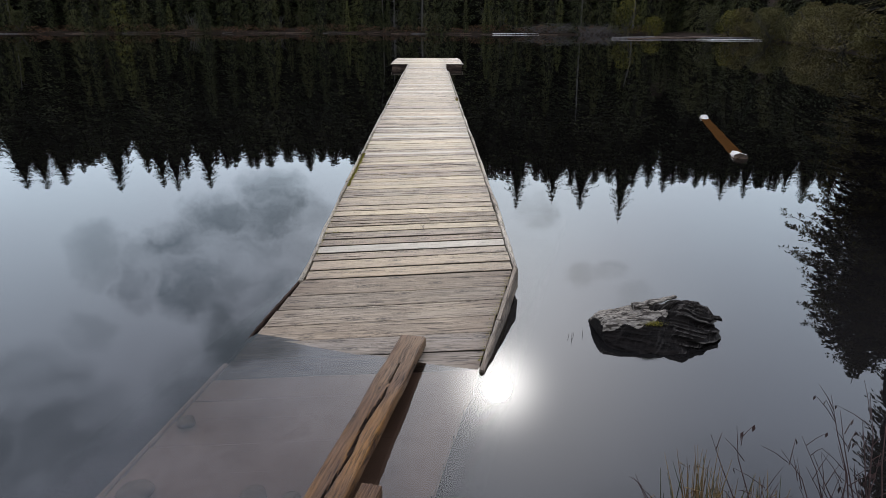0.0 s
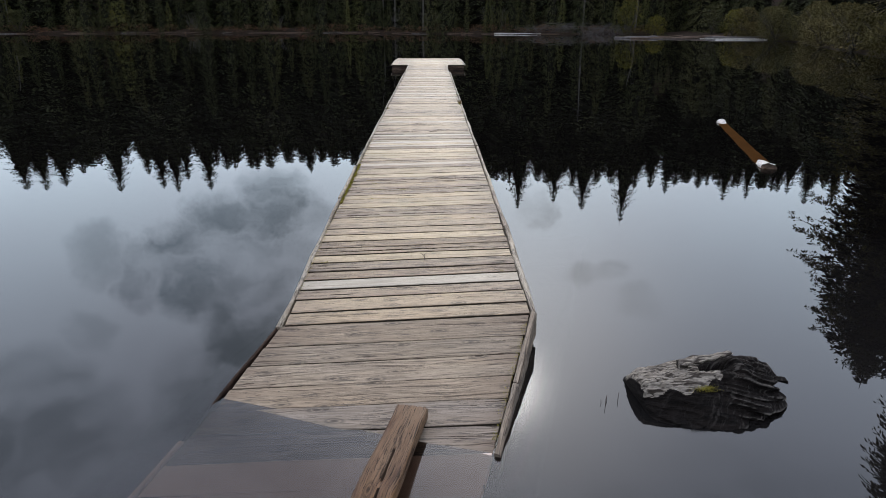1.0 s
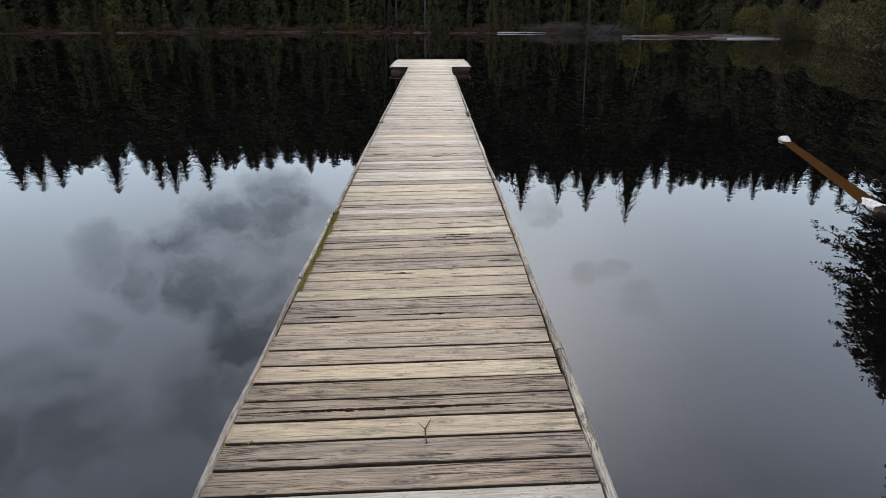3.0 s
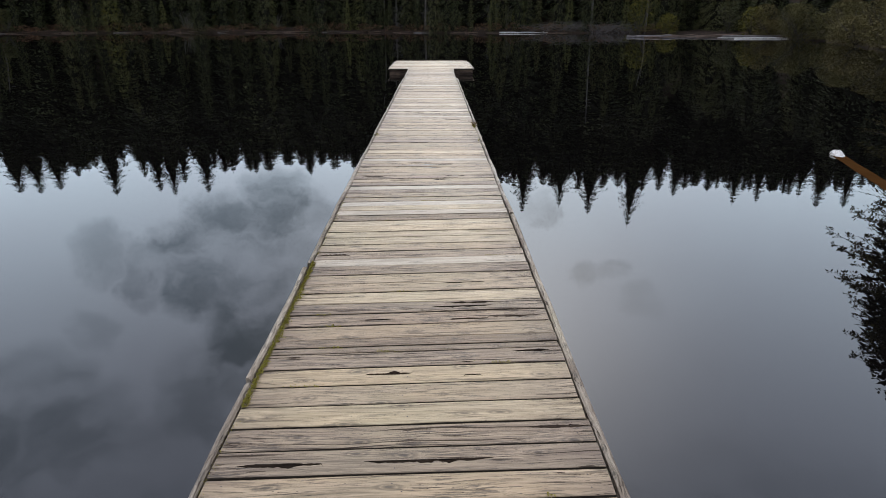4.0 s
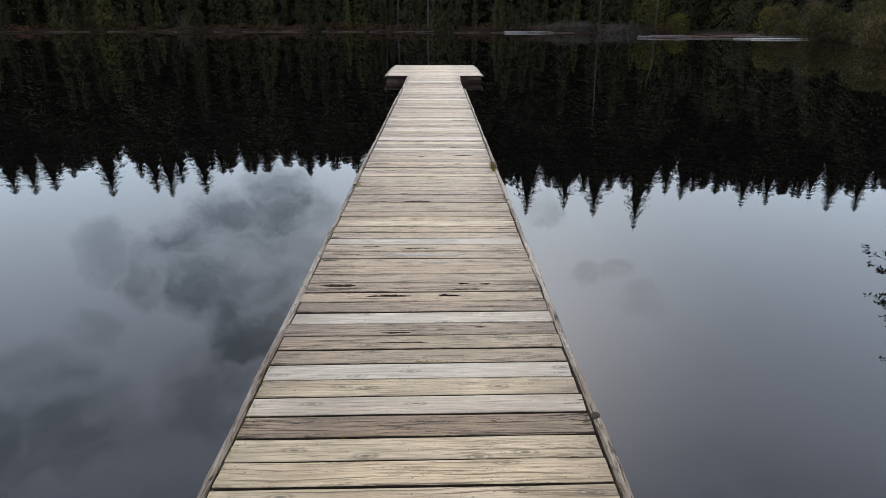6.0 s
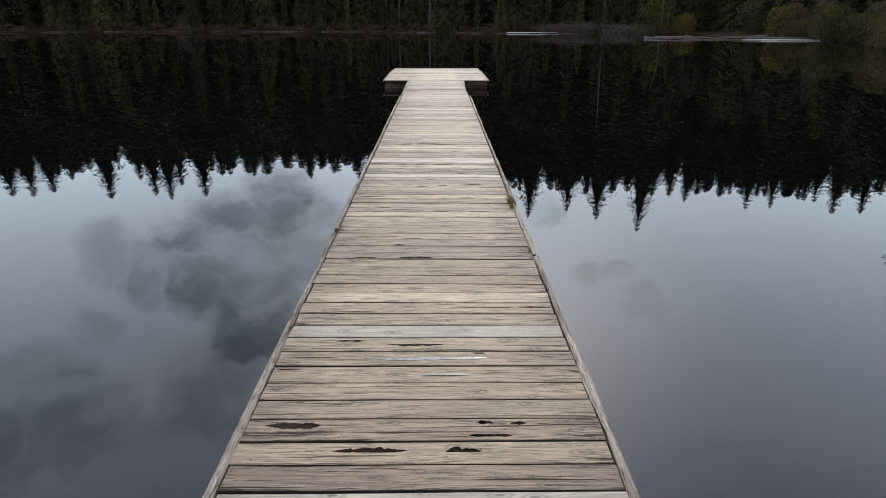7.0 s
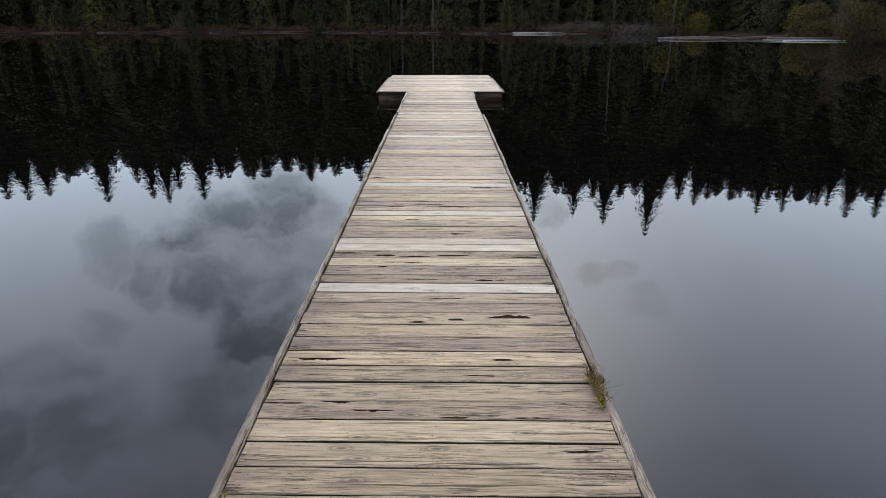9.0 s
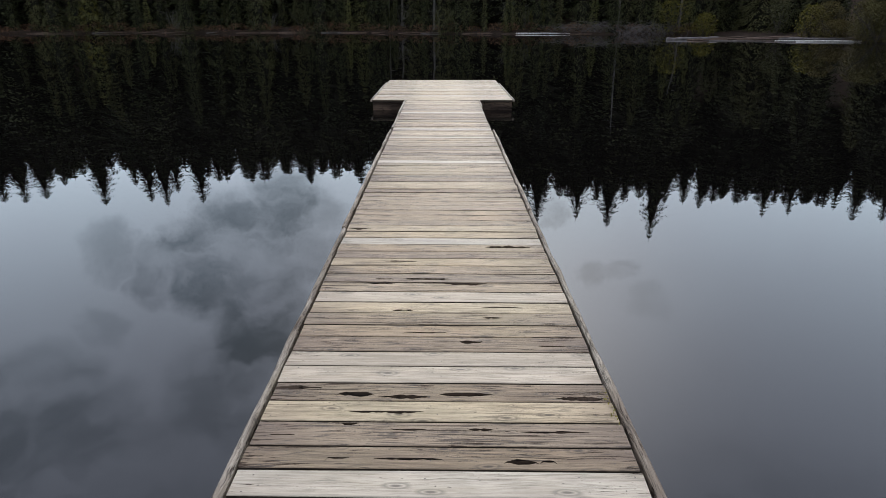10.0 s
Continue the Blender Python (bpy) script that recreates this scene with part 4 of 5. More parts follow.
def split_board(length, wide, splits, seed, mat, high=0.038, c=0.003):
    """A board along x with gouges rotted and torn out of its top."""
    g, n = Geo(), 110
    hw = wide / 2
    for i in range(n + 1):
        x = length * (i / n - 0.5)
        top = []
        for side in (-1, 1):
            half, mid = 0.0001, side * hw * 0.5
            for cx, cy, ln, wd in splits:
                if (1 if cy >= 0 else -1) != side:
                    continue
                f = abs(x - cx) / (ln / 2)
                if f < 1:
                    ragged = 0.55 + 0.55 * noise.noise(Vector((x * 22, seed, side))) + 0.5 * noise.noise(Vector((x * 60, seed, side)))
                    h = wd / 1500 * (1 - f ** 2.6) * max(0.12, ragged + 0.3)
                    if h > half:
                        half, mid = h, cy + 0.004 * noise.noise(Vector((x * 9, seed, 5)))
            half = min(half, hw * 0.46)
            lo, hi = (-hw + c + half + 0.002, -half - 0.002) if side < 0 else (half + 0.002, hw - c - half - 0.002)
            mid = min(max(mid, lo), hi)
            deep = -min(0.016, 1.3 * half + 0.002) if half > 0.0006 else 0.0
            top += [(mid - half, 0.0), (mid - half * 0.3, deep), (mid + half * 0.5, deep * 0.85), (mid + half, 0.0)]
        e = 0.004 * noise.noise(Vector((seed, i, 1))) if i in (0, n) else 0.0
        ring = [(-hw, -high), (-hw, -c), (-hw + c, 0.0)] + top + [(hw - c, 0.0), (hw, -c), (hw, -high)]
        g.v += [(x + e, y, z) for y, z in ring]
    m = 14
    for i in range(n):
        for s in range(m):
            t = (s + 1) % m
            q = (i * m + s, i * m + t, (i + 1) * m + t, (i + 1) * m + s)
            g.f.append(q[::-1])
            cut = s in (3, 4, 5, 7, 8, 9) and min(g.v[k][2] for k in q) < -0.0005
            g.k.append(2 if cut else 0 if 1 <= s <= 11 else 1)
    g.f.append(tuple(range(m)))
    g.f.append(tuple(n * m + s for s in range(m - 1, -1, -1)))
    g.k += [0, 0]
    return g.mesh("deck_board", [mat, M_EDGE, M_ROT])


def lay_boards(parent, rows, length, zfun, seed, mats, splits=(), yaw=0.0, name="deck_board"):
    meshes = {t: [timber(length, 0.14, 0.038, seed + 17 * i + j, chamfer=0.003, mat=m, dark_sides=True) for j in range(7)] for i, (t, m) in enumerate(mats.items())}
    for y, w, tone in rows:
        gap = rng.uniform(0.008, 0.012)
        turn, m = board_pose(y, w, zfun, yaw if y > 5.2 else -0.2)
        own = [(cx, cy - y - w / 2, ln, wd) for cx, cy, ln, wd in splits if y <= cy < y + w]
        if own:
            if turn:
                own = [(-cx, -cy, ln, wd) for cx, cy, ln, wd in own]
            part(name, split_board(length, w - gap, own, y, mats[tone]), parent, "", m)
        else:
            part(name, rng.choice(meshes[tone]), parent, "", m @ Matrix.Diagonal((1, (w - gap) / 0.14, 1, 1)))


dock = thing("dock", "long narrow floating dock of weathered grey boards", "dock")
rows = board_rows()
lay_boards(dock, rows, 2 * HALF, deck_z, 300, {"o": M_BOARD, "g": M_BOARD_GREY, "p": M_BOARD_PALE, "w": M_BOARD_WARM, "r": M_BOARD_ROT},
           SPLITS_1 + SPLITS_2 + SPLITS_3 + SPLITS_4 + SPLITS_5, -0.6)

# nail heads in three lines
gn = Geo()
for y, w, tone in rows:
    for x in (-0.66, -0.02, 0.66):
        for f in (0.27, 0.73):
            px, py = x + rng.uniform(-0.03, 0.03), y + w * f + rng.uniform(-0.02, 0.02)
            r = 0.0032
            z = deck_z(px, py) + 0.0022
            gn.add([(px + r * math.cos(a), py + r * math.sin(a), z) for a in [k * math.pi / 3 for k in range(6)]], [(0, 1, 2, 3, 4, 5)])
k = Mat("rusty_nail", 0.7, 0.4)
k.color((0.035, 0.025, 0.02))
M_NAIL = k.m
tagged(part("nails", gn.mesh("nails", M_NAIL), dock, "small rusty nail heads"), kind="stuff")


def rail(parent, x, y0, y1, seed, side, top=0.008, high=0.15, wide=0.034, mat=M_RAIL, zf=deck_z, name="rail"):
    m = timber(y1 - y0, wide, high, seed, segs=max(4, int((y1 - y0) * 3)), jit=0.007, ends=0.02, chamfer=0.009, mat=mat, name=name)
    ya = (y0 + y1) / 2
    z0, z1 = zf(x, y0), zf(x, y1)
    return part(name, m, parent, "", pose(x, ya, (z0 + z1) / 2 + top, 0, -math.degrees(math.atan((z1 - z0) / (y1 - y0))), 90))


for i, (a, b, x) in enumerate([(3.90, 6.51, -0.742), (6.54, 7.915, -0.748), (7.975, 12.89, -0.741), (12.99, 17.63, -0.745), (17.66, 22.29, -0.75), (22.48, 23.83, -0.735), (23.91, 25.83, -0.742)]):
    rail(dock, x, a, b, 500 + i, -1)
for i, (a, b, x) in enumerate([(3.93, 5.45, 0.742), (5.47, 9.0, 0.746), (9.03, 12.38, 0.743), (12.41, 13.73, 0.741), (13.78, 18.13, 0.746), (18.16, 22.28, 0.75), (24.93, 25.83, 0.735)]):
    rail(dock, x, a, b, 520 + i, 1)
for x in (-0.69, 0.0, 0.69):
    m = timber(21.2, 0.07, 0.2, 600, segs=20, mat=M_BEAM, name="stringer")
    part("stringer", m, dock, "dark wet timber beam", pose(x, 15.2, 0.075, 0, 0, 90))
for i in range(8):
    m = timber(1.2, 0.9, 0.3, 610 + i, segs=3, chamfer=0.04, mat=M_FLOAT, name="float")
    part("float", m, dock, "black float block", pose(0, 5.1 + i * 2.8, 0.04))

# ---- platform at the far end
platform = thing("dock_platform", "wide swimming platform of grey boards at the dock's end", "dock")
prow = deck_rows(25.88, 30.35, [(26.63, 0.15, "pale"), (27.93, 0.15, "pale"), (28.83, 0.15, "pale")], 0.148)
lay_boards(platform, prow, 2.80, lambda x, y: DECK, 700, {"old": M_BOARD_WARM, "pale": M_BOARD_PALE})
flat = lambda x, y: DECK
rail(platform, -1.425, 25.89, 29.63, 720, -1, 0.008, high=0.05, zf=flat)
rail(platform, 1.425, 25.89, 29.33, 721, 1, 0.008, high=0.05, zf=flat)
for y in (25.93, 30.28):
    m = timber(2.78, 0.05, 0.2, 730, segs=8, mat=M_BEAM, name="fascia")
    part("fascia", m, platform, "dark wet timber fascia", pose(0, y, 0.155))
for x in (-1.1, 0.0, 1.1):
    m = timber(4.2, 0.5, 0.32, 740, segs=3, chamfer=0.04, mat=M_FLOAT, name="float")
    part("float", m, platform, "black float block", pose(x, 28.11, 0.10, 0, 0, 90))

# ---- sunken ramp at the shore end
ramp = thing("dock_ramp", "sunken board ramp sloping into the water, twisted and half flooded", "ramp")
L0, R0 = Vector((-0.735, 3.925, 0.113)), Vector((0.715, 3.911, 0.183))
DIR = Vector((-0.284, -0.959, 0))


def ramp_left(s):
    return L0 + DIR * s + Vector((0, 0, -0.19 * s if s < 0.6 else -0.114 - 0.12 * (s - 0.6)))


def ramp_right(s):
    return R0 + DIR * s + Vector((0, 0, -0.173 * s if s < 1.06 else -0.183 - 0.10 * (s - 1.06)))


def frame_at(s, h=0.0):
    a, b = ramp_left(s), ramp_right(s)
    c = (a + b) / 2
    ex = (b - a).normalized()
    ey = ((ramp_left(s - 0.1) + ramp_right(s - 0.1)) / 2 - c).normalized()
    ez = ex.cross(ey).normalized()
    ey = ez.cross(ex)
    m = Matrix((ex, ey, ez)).transposed().to_4x4()
    m.translation = c + ez * h
    return m


def ramp_z(x, y):
    s = max(0.0, (3.89 - y) / 0.959)
    u = (x - ramp_left(s).x) / 1.45
    return ramp_left(s).z * (1 - u) + ramp_right(s).z * u


SKEW = 0.25      # the boards' ends are cut along the ramp's slanting edges
s, j = 0.006, 0
for w in (0.195, 0.16, 0.175, 0.17, 0.175, 0.18, 0.18, 0.15, 0.19, 0.19, 0.19, 0.19, 0.19, 0.19):
    me = timber(1.45, w - (0.008 if s < 1.0 else 0.002), 0.038, 800 + j, chamfer=0.003, mat=M_RAMP if s < 0.66 else M_RAMP_WET if s < 1.0 else M_SILT_MURK, dark_sides=True)
    for v in me.vertices:
        v.co.x += SKEW * v.co.y
    part("deck_board", me, ramp, "", frame_at(s + w / 2, rng.uniform(-0.002, 0.002)))
    s += w
    j += 1


def ramp_rail(fn, off, s0, s1, seed, high, top, wide, mat, name="rail"):
    a, b = fn(s0), fn(s1)
    c = (a + b) / 2
    ex = (b - a).normalized()
    ey = Vector((0, 0, 1)).cross(ex).normalized()
    ez = ex.cross(ey)
    m = Matrix((ex, ey, ez)).transposed().to_4x4()
    m.translation = c + Vector((off, 0, top))
    part(name, timber((b - a).length, wide, high, seed, segs=8, jit=0.003, ends=0.01, chamfer=0.006, mat=mat, name=name), ramp, "", m)


ramp_rail(ramp_right, 0.022, 0.0, 0.62, 820, 0.16, 0.02, 0.03, M_RAMP_RAIL)
ramp_rail(ramp_right, 0.022, 0.625, 1.09, 821, 0.15, 0.022, 0.03, M_RAMP_RAIL)
ramp_rail(ramp_left, -0.022, 0.0, 0.9, 822, 0.10, -0.001, 0.018, M_BEAM)
ramp_rail(ramp_left, -0.022, 0.905, 2.5, 823, 0.10, 0.004, 0.026, M_SILT_MURK)


def plank(p0, p1, wide, high, seed, label, split):
    p0, p1 = Vector(p0), Vector(p1)
    ex = (p1 - p0).normalized()
    ey = Vector((0, 0, 1)).cross(ex).normalized()
    m = Matrix((ex, ey, ex.cross(ey))).transposed().to_4x4()
    m.translation = (p0 + p1) / 2
    rg = random.Random(seed)
    ln, nx, ny = (p1 - p0).length, 120, 27
    g = Geo()
    for i in range(nx + 1):
        f = i / nx
        x = ln * (f - 0.5)
        line = 0.10 - 0.16 * f + 0.07 * noise.noise(Vector((f * 9, seed, 0)))      # where the split runs across the plank
        gape = split * max(0.0, math.sin(math.pi * min(1.0, max(0.0, (f - 0.13) / 0.5)))) ** 0.7 * (0.6 + 1.0 * noise.noise(Vector((f * 18, seed, 4))))
        for j in range(ny + 1):
            v = j / ny - 0.5
            edge = 0.006 * noise.noise(Vector((f * 7, seed + (v > 0), 8))) if abs(v) > 0.49 else 0.0
            dip = -0.022 * math.exp(-(((v - line) * wide) / (gape + 1e-5)) ** 2) if gape > 0.0008 else 0.0
            worn = 0.0015 * noise.noise(Vector((f * 6, v * 40, seed))) - (0.006 if abs(v) > 0.49 else 0.0)
            tip = (0.016 * noise.noise(Vector((v * 14, seed, 2))) if i in (0, nx) else 0.0)
            g.v.append((x + tip, v * wide + edge, dip + worn))
    for i in range(nx):
        for j in range(ny):
            q = (i * (ny + 1) + j, (i + 1) * (ny + 1) + j, (i + 1) * (ny + 1) + j + 1, i * (ny + 1) + j + 1)
            g.f.append(q)
            g.k.append(1 if sum(g.v[n][2] for n in q) / 4 < -0.005 and 0 < j < ny - 1 else 0)
    top, m0 = (nx + 1) * (ny + 1), ny + 1
    for side in (0, ny):
        base = len(g.v)
        for i in range(nx + 1):
            x, y, z = g.v[i * m0 + side]
            g.v.append((x, y, -high))
        for i in range(nx):
            q = (i * m0 + side, base + i, base + i + 1, (i + 1) * m0 + side)
            g.f.append(q if side == 0 else q[::-1])
            g.k.append(0)
    lo, hi = top, top + nx + 1
    g.f.append((lo, hi, hi + nx, lo + nx))
    g.f.append(tuple(range(ny + 1)) + (hi, lo))
    g.f.append((tuple(nx * m0 + j for j in range(ny + 1)) + (hi + nx, lo + nx))[::-1])
    g.k += [0, 0, 0]
    ob = new("plank", g.mesh("plank", [M_PLANK, M_BEAM]))
    ob.matrix_basis = m
    tagged(ob, label, "plank", "loose planks")


plank((0.052, 3.13, 0.090), (-0.44, 0.80, 0.20), 0.15, 0.055, 840, "thick wet brown plank leaning from ramp to shore, split", 0.009)
plank((-0.075, 1.86, 0.115), (-0.32, 0.85, 0.14), 0.085, 0.05, 841, "short wet brown plank beside the long one", 0.0)


# ---------------------------------------------------------------- logs in the water
def build_stump():
    g = Geo()
    A, B = Vector((1.17, 3.325, -0.035)), Vector((1.86, 3.40, 0.008))
    ex = (B - A).normalized()
    ey = Vector((0, 0, 1)).cross(ex).normalized()
    nu, nt = 230, 200
    for i in range(nu + 1):
        u = i / nu
        for j in range(nt):
            th = 2 * math.pi * j / nt
            deg = math.degrees(th)
            c, s_ = math.cos(th), math.sin(th)
            r = 0.168 + 0.055 * math.sin(min(1.0, u * 1.2) * math.pi * 0.75) - 0.06 * max(0.0, u - 0.75) / 0.25
            twist = th + 1.1 * u + 0.45 * max(0.0, u - 0.5) * math.sin(th)
            ct, st = math.cos(twist), math.sin(twist)
            deep = 0.45 + 0.25 * min(1.0, max(0.0, (u - 0.42) / 0.2))
            # furrows that follow the twisted grain
            f1 = abs(noise.noise(Vector((ct * 3.4, st * 3.4, u * 2.0 + 3))))
            f2 = abs(noise.noise(Vector((ct * 8.5, st * 8.5, u * 3.0 + 9))))
            f3 = noise.noise(Vector((ct * 20, st * 20, u * 7.0)))
            lump = noise.noise(Vector((c * 1.6, s_ * 1.6, u * 5.0)))
            r += 0.03 * lump + deep * (0.07 * f1 + 0.045 * f2 - 0.036) + 0.007 * f3
            px, pz = u * 0.72, s_ * 0.2
            swirl = abs(noise.noise(Vector(((px - 1.1 * pz) * 13, c * 1.0, (px + pz) * 2.0))))
            r += 0.022 * (swirl - 0.25) * min(1.0, max(0.0, (u - 0.4) / 0.15)) + 0.010 * (swirl - 0.2)
            # flat weathered top towards the cut end
            if u < 0.55 and s_ > 0.2:
                lid = (0.158 + 0.045 * u + 0.006 * f3 + 0.012 * noise.noise(Vector((u * 30, th * 9, 2)))) / max(0.35, s_ * 0.92 - c * 0.28)
                r = min(r, lid)
            hole = math.exp(-((u - 0.57) / 0.11) ** 4 - ((deg - 108) / 24) ** 4)
            r -= 0.15 * hole
            r += 0.022 * math.exp(-((u - 0.73) / 0.07) ** 2 - ((deg - 80) / 26) ** 2)
            if u > 0.55 and s_ < 0.3:
                r *= 1 - 0.38 * (u - 0.55) / 0.45 * min(1.0, (0.3 - s_) / 0.5)
            uu = u
            if u > 0.86:
                uu = u + (u - 0.86) * (1.5 * noise.noise(Vector((c * 2.2, s_ * 2.2, 7.0))) + 0.6 * noise.noise(Vector((c * 6, s_ * 6, 3.0))))
            if u < 0.02:
                r *= 0.90 + 5 * u
            elif u > 0.975:
                r *= max(0.2, (1 - u) / 0.025)
            p = A.lerp(B, uu) - ey * c * r * (1.02 + 0.62 * max(0.0, c) * (1 - max(0.0, s_)) ** 2 * (1 - 0.5 * u)) + Vector((0, 0, s_ * r * 0.80))
            g.v.append(tuple(p))
    for i in range(nu):
        for j in range(nt):
            j2 = (j + 1) % nt
            g.f.append((i * nt + j, (i + 1) * nt + j, (i + 1) * nt + j2, i * nt + j2))
            deg = 360.0 * j / nt
            u = i / nu
            edge = 16 * noise.noise(Vector((u * 9, 2.0, 0)))
            g.k.append(1 if 50 + edge + 40 * max(0, u - 0.35) < deg < 150 and u < 0.56 + 0.05 * noise.noise(Vector((deg * 0.08, 0, 0))) else 0)
    g.f.append(tuple(range(nt)))
    g.f.append(tuple(nu * nt + j for j in range(nt))[::-1])
    g.k += [0, 0]

    def shard(p, d, ln, w, t, seed, mat=None):
        """A splintered slab of wood."""
        rg = random.Random(seed)
        p, d = Vector(p), Vector(d).normalized()
        side = d.cross(Vector((0, 0.3, 1))).normalized()
        upv = side.cross(d)
        g = Geo()
        n0 = 0
        m = 9
        for i in range(m):
            f = i / (m - 1)
            ww = w * (1 - 0.45 * f) * rg.uniform(0.7, 1.2)
            tt = t * (1 - 0.5 * f) * rg.uniform(0.7, 1.2)
            q = p + d * ln * f + upv * rg.uniform(-0.2, 0.2) * t
            for a, b in ((-1, -0.4), (-0.5, -1), (0.6, -0.9), (1, 0), (0.4, 0.9), (-0.6, 0.7)):
                g.v.append(tuple(q + side * a * ww * rg.uniform(0.8, 1.15) + upv * b * tt + d * rg.uniform(-1, 1) * (0.02 if i == m - 1 else 0.004)))
        for i in range(m - 1):
            for s in range(6):
                g.f.append((n0 + i * 6 + s, n0 + i * 6 + (s + 1) % 6, n0 + (i + 1) * 6 + (s + 1) % 6, n0 + (i + 1) * 6 + s))
                g.k.append(0)
        g.f.append(tuple(n0 + (m - 1) * 6 + s for s in range(6)))
        g.f.append(tuple(range(6))[::-1])
        g.k += [0, 0]
        part("splinter", g.mesh("splinter", mat or M_STUMP), ob)

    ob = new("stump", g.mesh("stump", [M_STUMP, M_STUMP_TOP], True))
    tagged(ob, "dark rotten stump lying half sunk, grey cracked top", "stump")
    shard((1.40, 3.405, 0.138), (1, 0.05, 0.22), 0.28, 0.05, 0.022, 1, M_STUMP_TOP)
    shard((1.68, 3.385, 0.06), (1, -0.25, 0.15), 0.24, 0.05, 0.035, 2)
    shard((1.70, 3.355, 0.01), (1, -0.45, 0.0), 0.17, 0.05, 0.03, 3)
    shard((1.64, 3.305, -0.01), (0.8, -0.7, -0.05), 0.15, 0.04, 0.03, 4)
    # moss in a hollow of the stump
    mg, rg = Geo(), random.Random(5)
    for i in range(800):
        p = Vector((1.47 + rg.gauss(0, 0.03), 3.215 + rg.gauss(0, 0.012), 0.112 + rg.gauss(0, 0.005)))
        spray(mg, p, Vector((rg.uniform(-1, 1), rg.uniform(-1, 0.5), rg.uniform(0.2, 1))), rg.uniform(0.005, 0.012), 0.10, rg)
    tagged(new("moss_patch", mg.mesh("moss_patch", M_MOSS)), "bright green moss on the stump", "moss", kind="stuff")


k = Mat("rotten_wood", 0.75, 0.04)
o = k.position()
n1 = k.noise(k.stretch(o, (5.0, 38.0, 38.0)), 1.0, 6.0, 0.65, 0.8)
sx = k.N.new("ShaderNodeSeparateXYZ")
k.L.new(o, sx.inputs[0])
east = k.range(sx.outputs[0], 1.45, 1.6)      # the torn end gets the strongest painted ridge highlights
# near-black rotten wood; the backlit front's shade is in this colour too
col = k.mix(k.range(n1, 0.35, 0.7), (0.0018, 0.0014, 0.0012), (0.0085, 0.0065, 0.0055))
across = k.N.new("ShaderNodeCombineXYZ")
k.L.new(k.math("MULTIPLY", k.math("SUBTRACT", sx.outputs[0], k.math("MULTIPLY", sx.outputs[2], 1.1)), 48.0), across.inputs[0])
k.L.new(k.math("MULTIPLY", sx.outputs[1], 9.0), across.inputs[1])
k.L.new(k.math("MULTIPLY", k.math("ADD", sx.outputs[0], sx.outputs[2]), 6.0), across.inputs[2])
stripe = k.noise(across.outputs[0], 1.0, 5.0, 0.65, 0.6)
col = k.mix(k.math("MULTIPLY", k.range(stripe, 0.55, 0.63), k.range(east, 0.0, 1.0, 0.10, 0.5)), col, (0.06, 0.052, 0.045))
# pointiness lightens the ridges, imitating highlights in the colour
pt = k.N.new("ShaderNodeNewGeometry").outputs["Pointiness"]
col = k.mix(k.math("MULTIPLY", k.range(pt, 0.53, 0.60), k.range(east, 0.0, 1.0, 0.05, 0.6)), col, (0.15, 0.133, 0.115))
k.color(col)
k.bump(k.math("ADD", n1, stripe), 0.9, 0.02)
M_STUMP = k.m
k = Mat("cracked_grey_wood", 0.8, 0.1)
o = k.position()
vd, vc = k.voronoi(k.stretch(o, (15.0, 75.0, 40.0)), 1.0)
n1 = k.noise(k.stretch(o, (16.0, 75.0, 60.0)), 1.0, 6.0, 0.7, 0.5)
n2 = k.noise(o, 14.0, 4.0, 0.6)
col = k.mix(k.range(n1, 0.36, 0.62), (0.05, 0.041, 0.033), (0.20, 0.174, 0.143))
col = k.mix(k.range(n2, 0.54, 0.70), col, (0.09, 0.075, 0.058))
col = k.mix(k.range(vd, 0.56, 0.70), col, (0.022, 0.017, 0.013))
k.color(col)
k.bump(k.math("SUBTRACT", n1, vd), 0.8, 0.02)
M_STUMP_TOP = k.m
build_stump()

# waterlogged log: body flattened onto the surface to look sunk, bleached where its ends rise
sunk = thing("sunken_log", "waterlogged brown log afloat with bleached white ends", "log")
g = Geo()
E0, E1 = Vector((5.56, 12.45, 0.0)), Vector((4.46, 8.50, 0.0))
pts = [E0.lerp(E1, i / 14) + Vector((0.004 * math.sin(i * 1.3), 0, 0)) for i in range(15)]
g.tube(pts, [0.088 + 0.003 * math.sin(i * 2.3) + 0.0015 * i for i in range(15)], 14)
# squashed to a strip just above the water, shaped for the camera's view
g.v = [(x, y, z * (0.55 if z < 0 else 0.13) - 0.004 + 0.003 * noise.noise(Vector((x * 9, y * 9, 0)))) for x, y, z in g.v]
# the brown tint of overlying water is put into the wood's colour
k = Mat("water_tinted_wood", 0.9, 0.0)
n1 = k.noise(k.stretch(k.position(), (6.0, 1.5, 6.0)), 1.0, 5.0, 0.6)
k.color(k.mix(n1, (0.012, 0.005, 0.002), (0.042, 0.019, 0.006)))
part("log_body", g.mesh("log_body", k.m, True), sunk, "log body flattened to fit the view, water's brown tint in its colour")
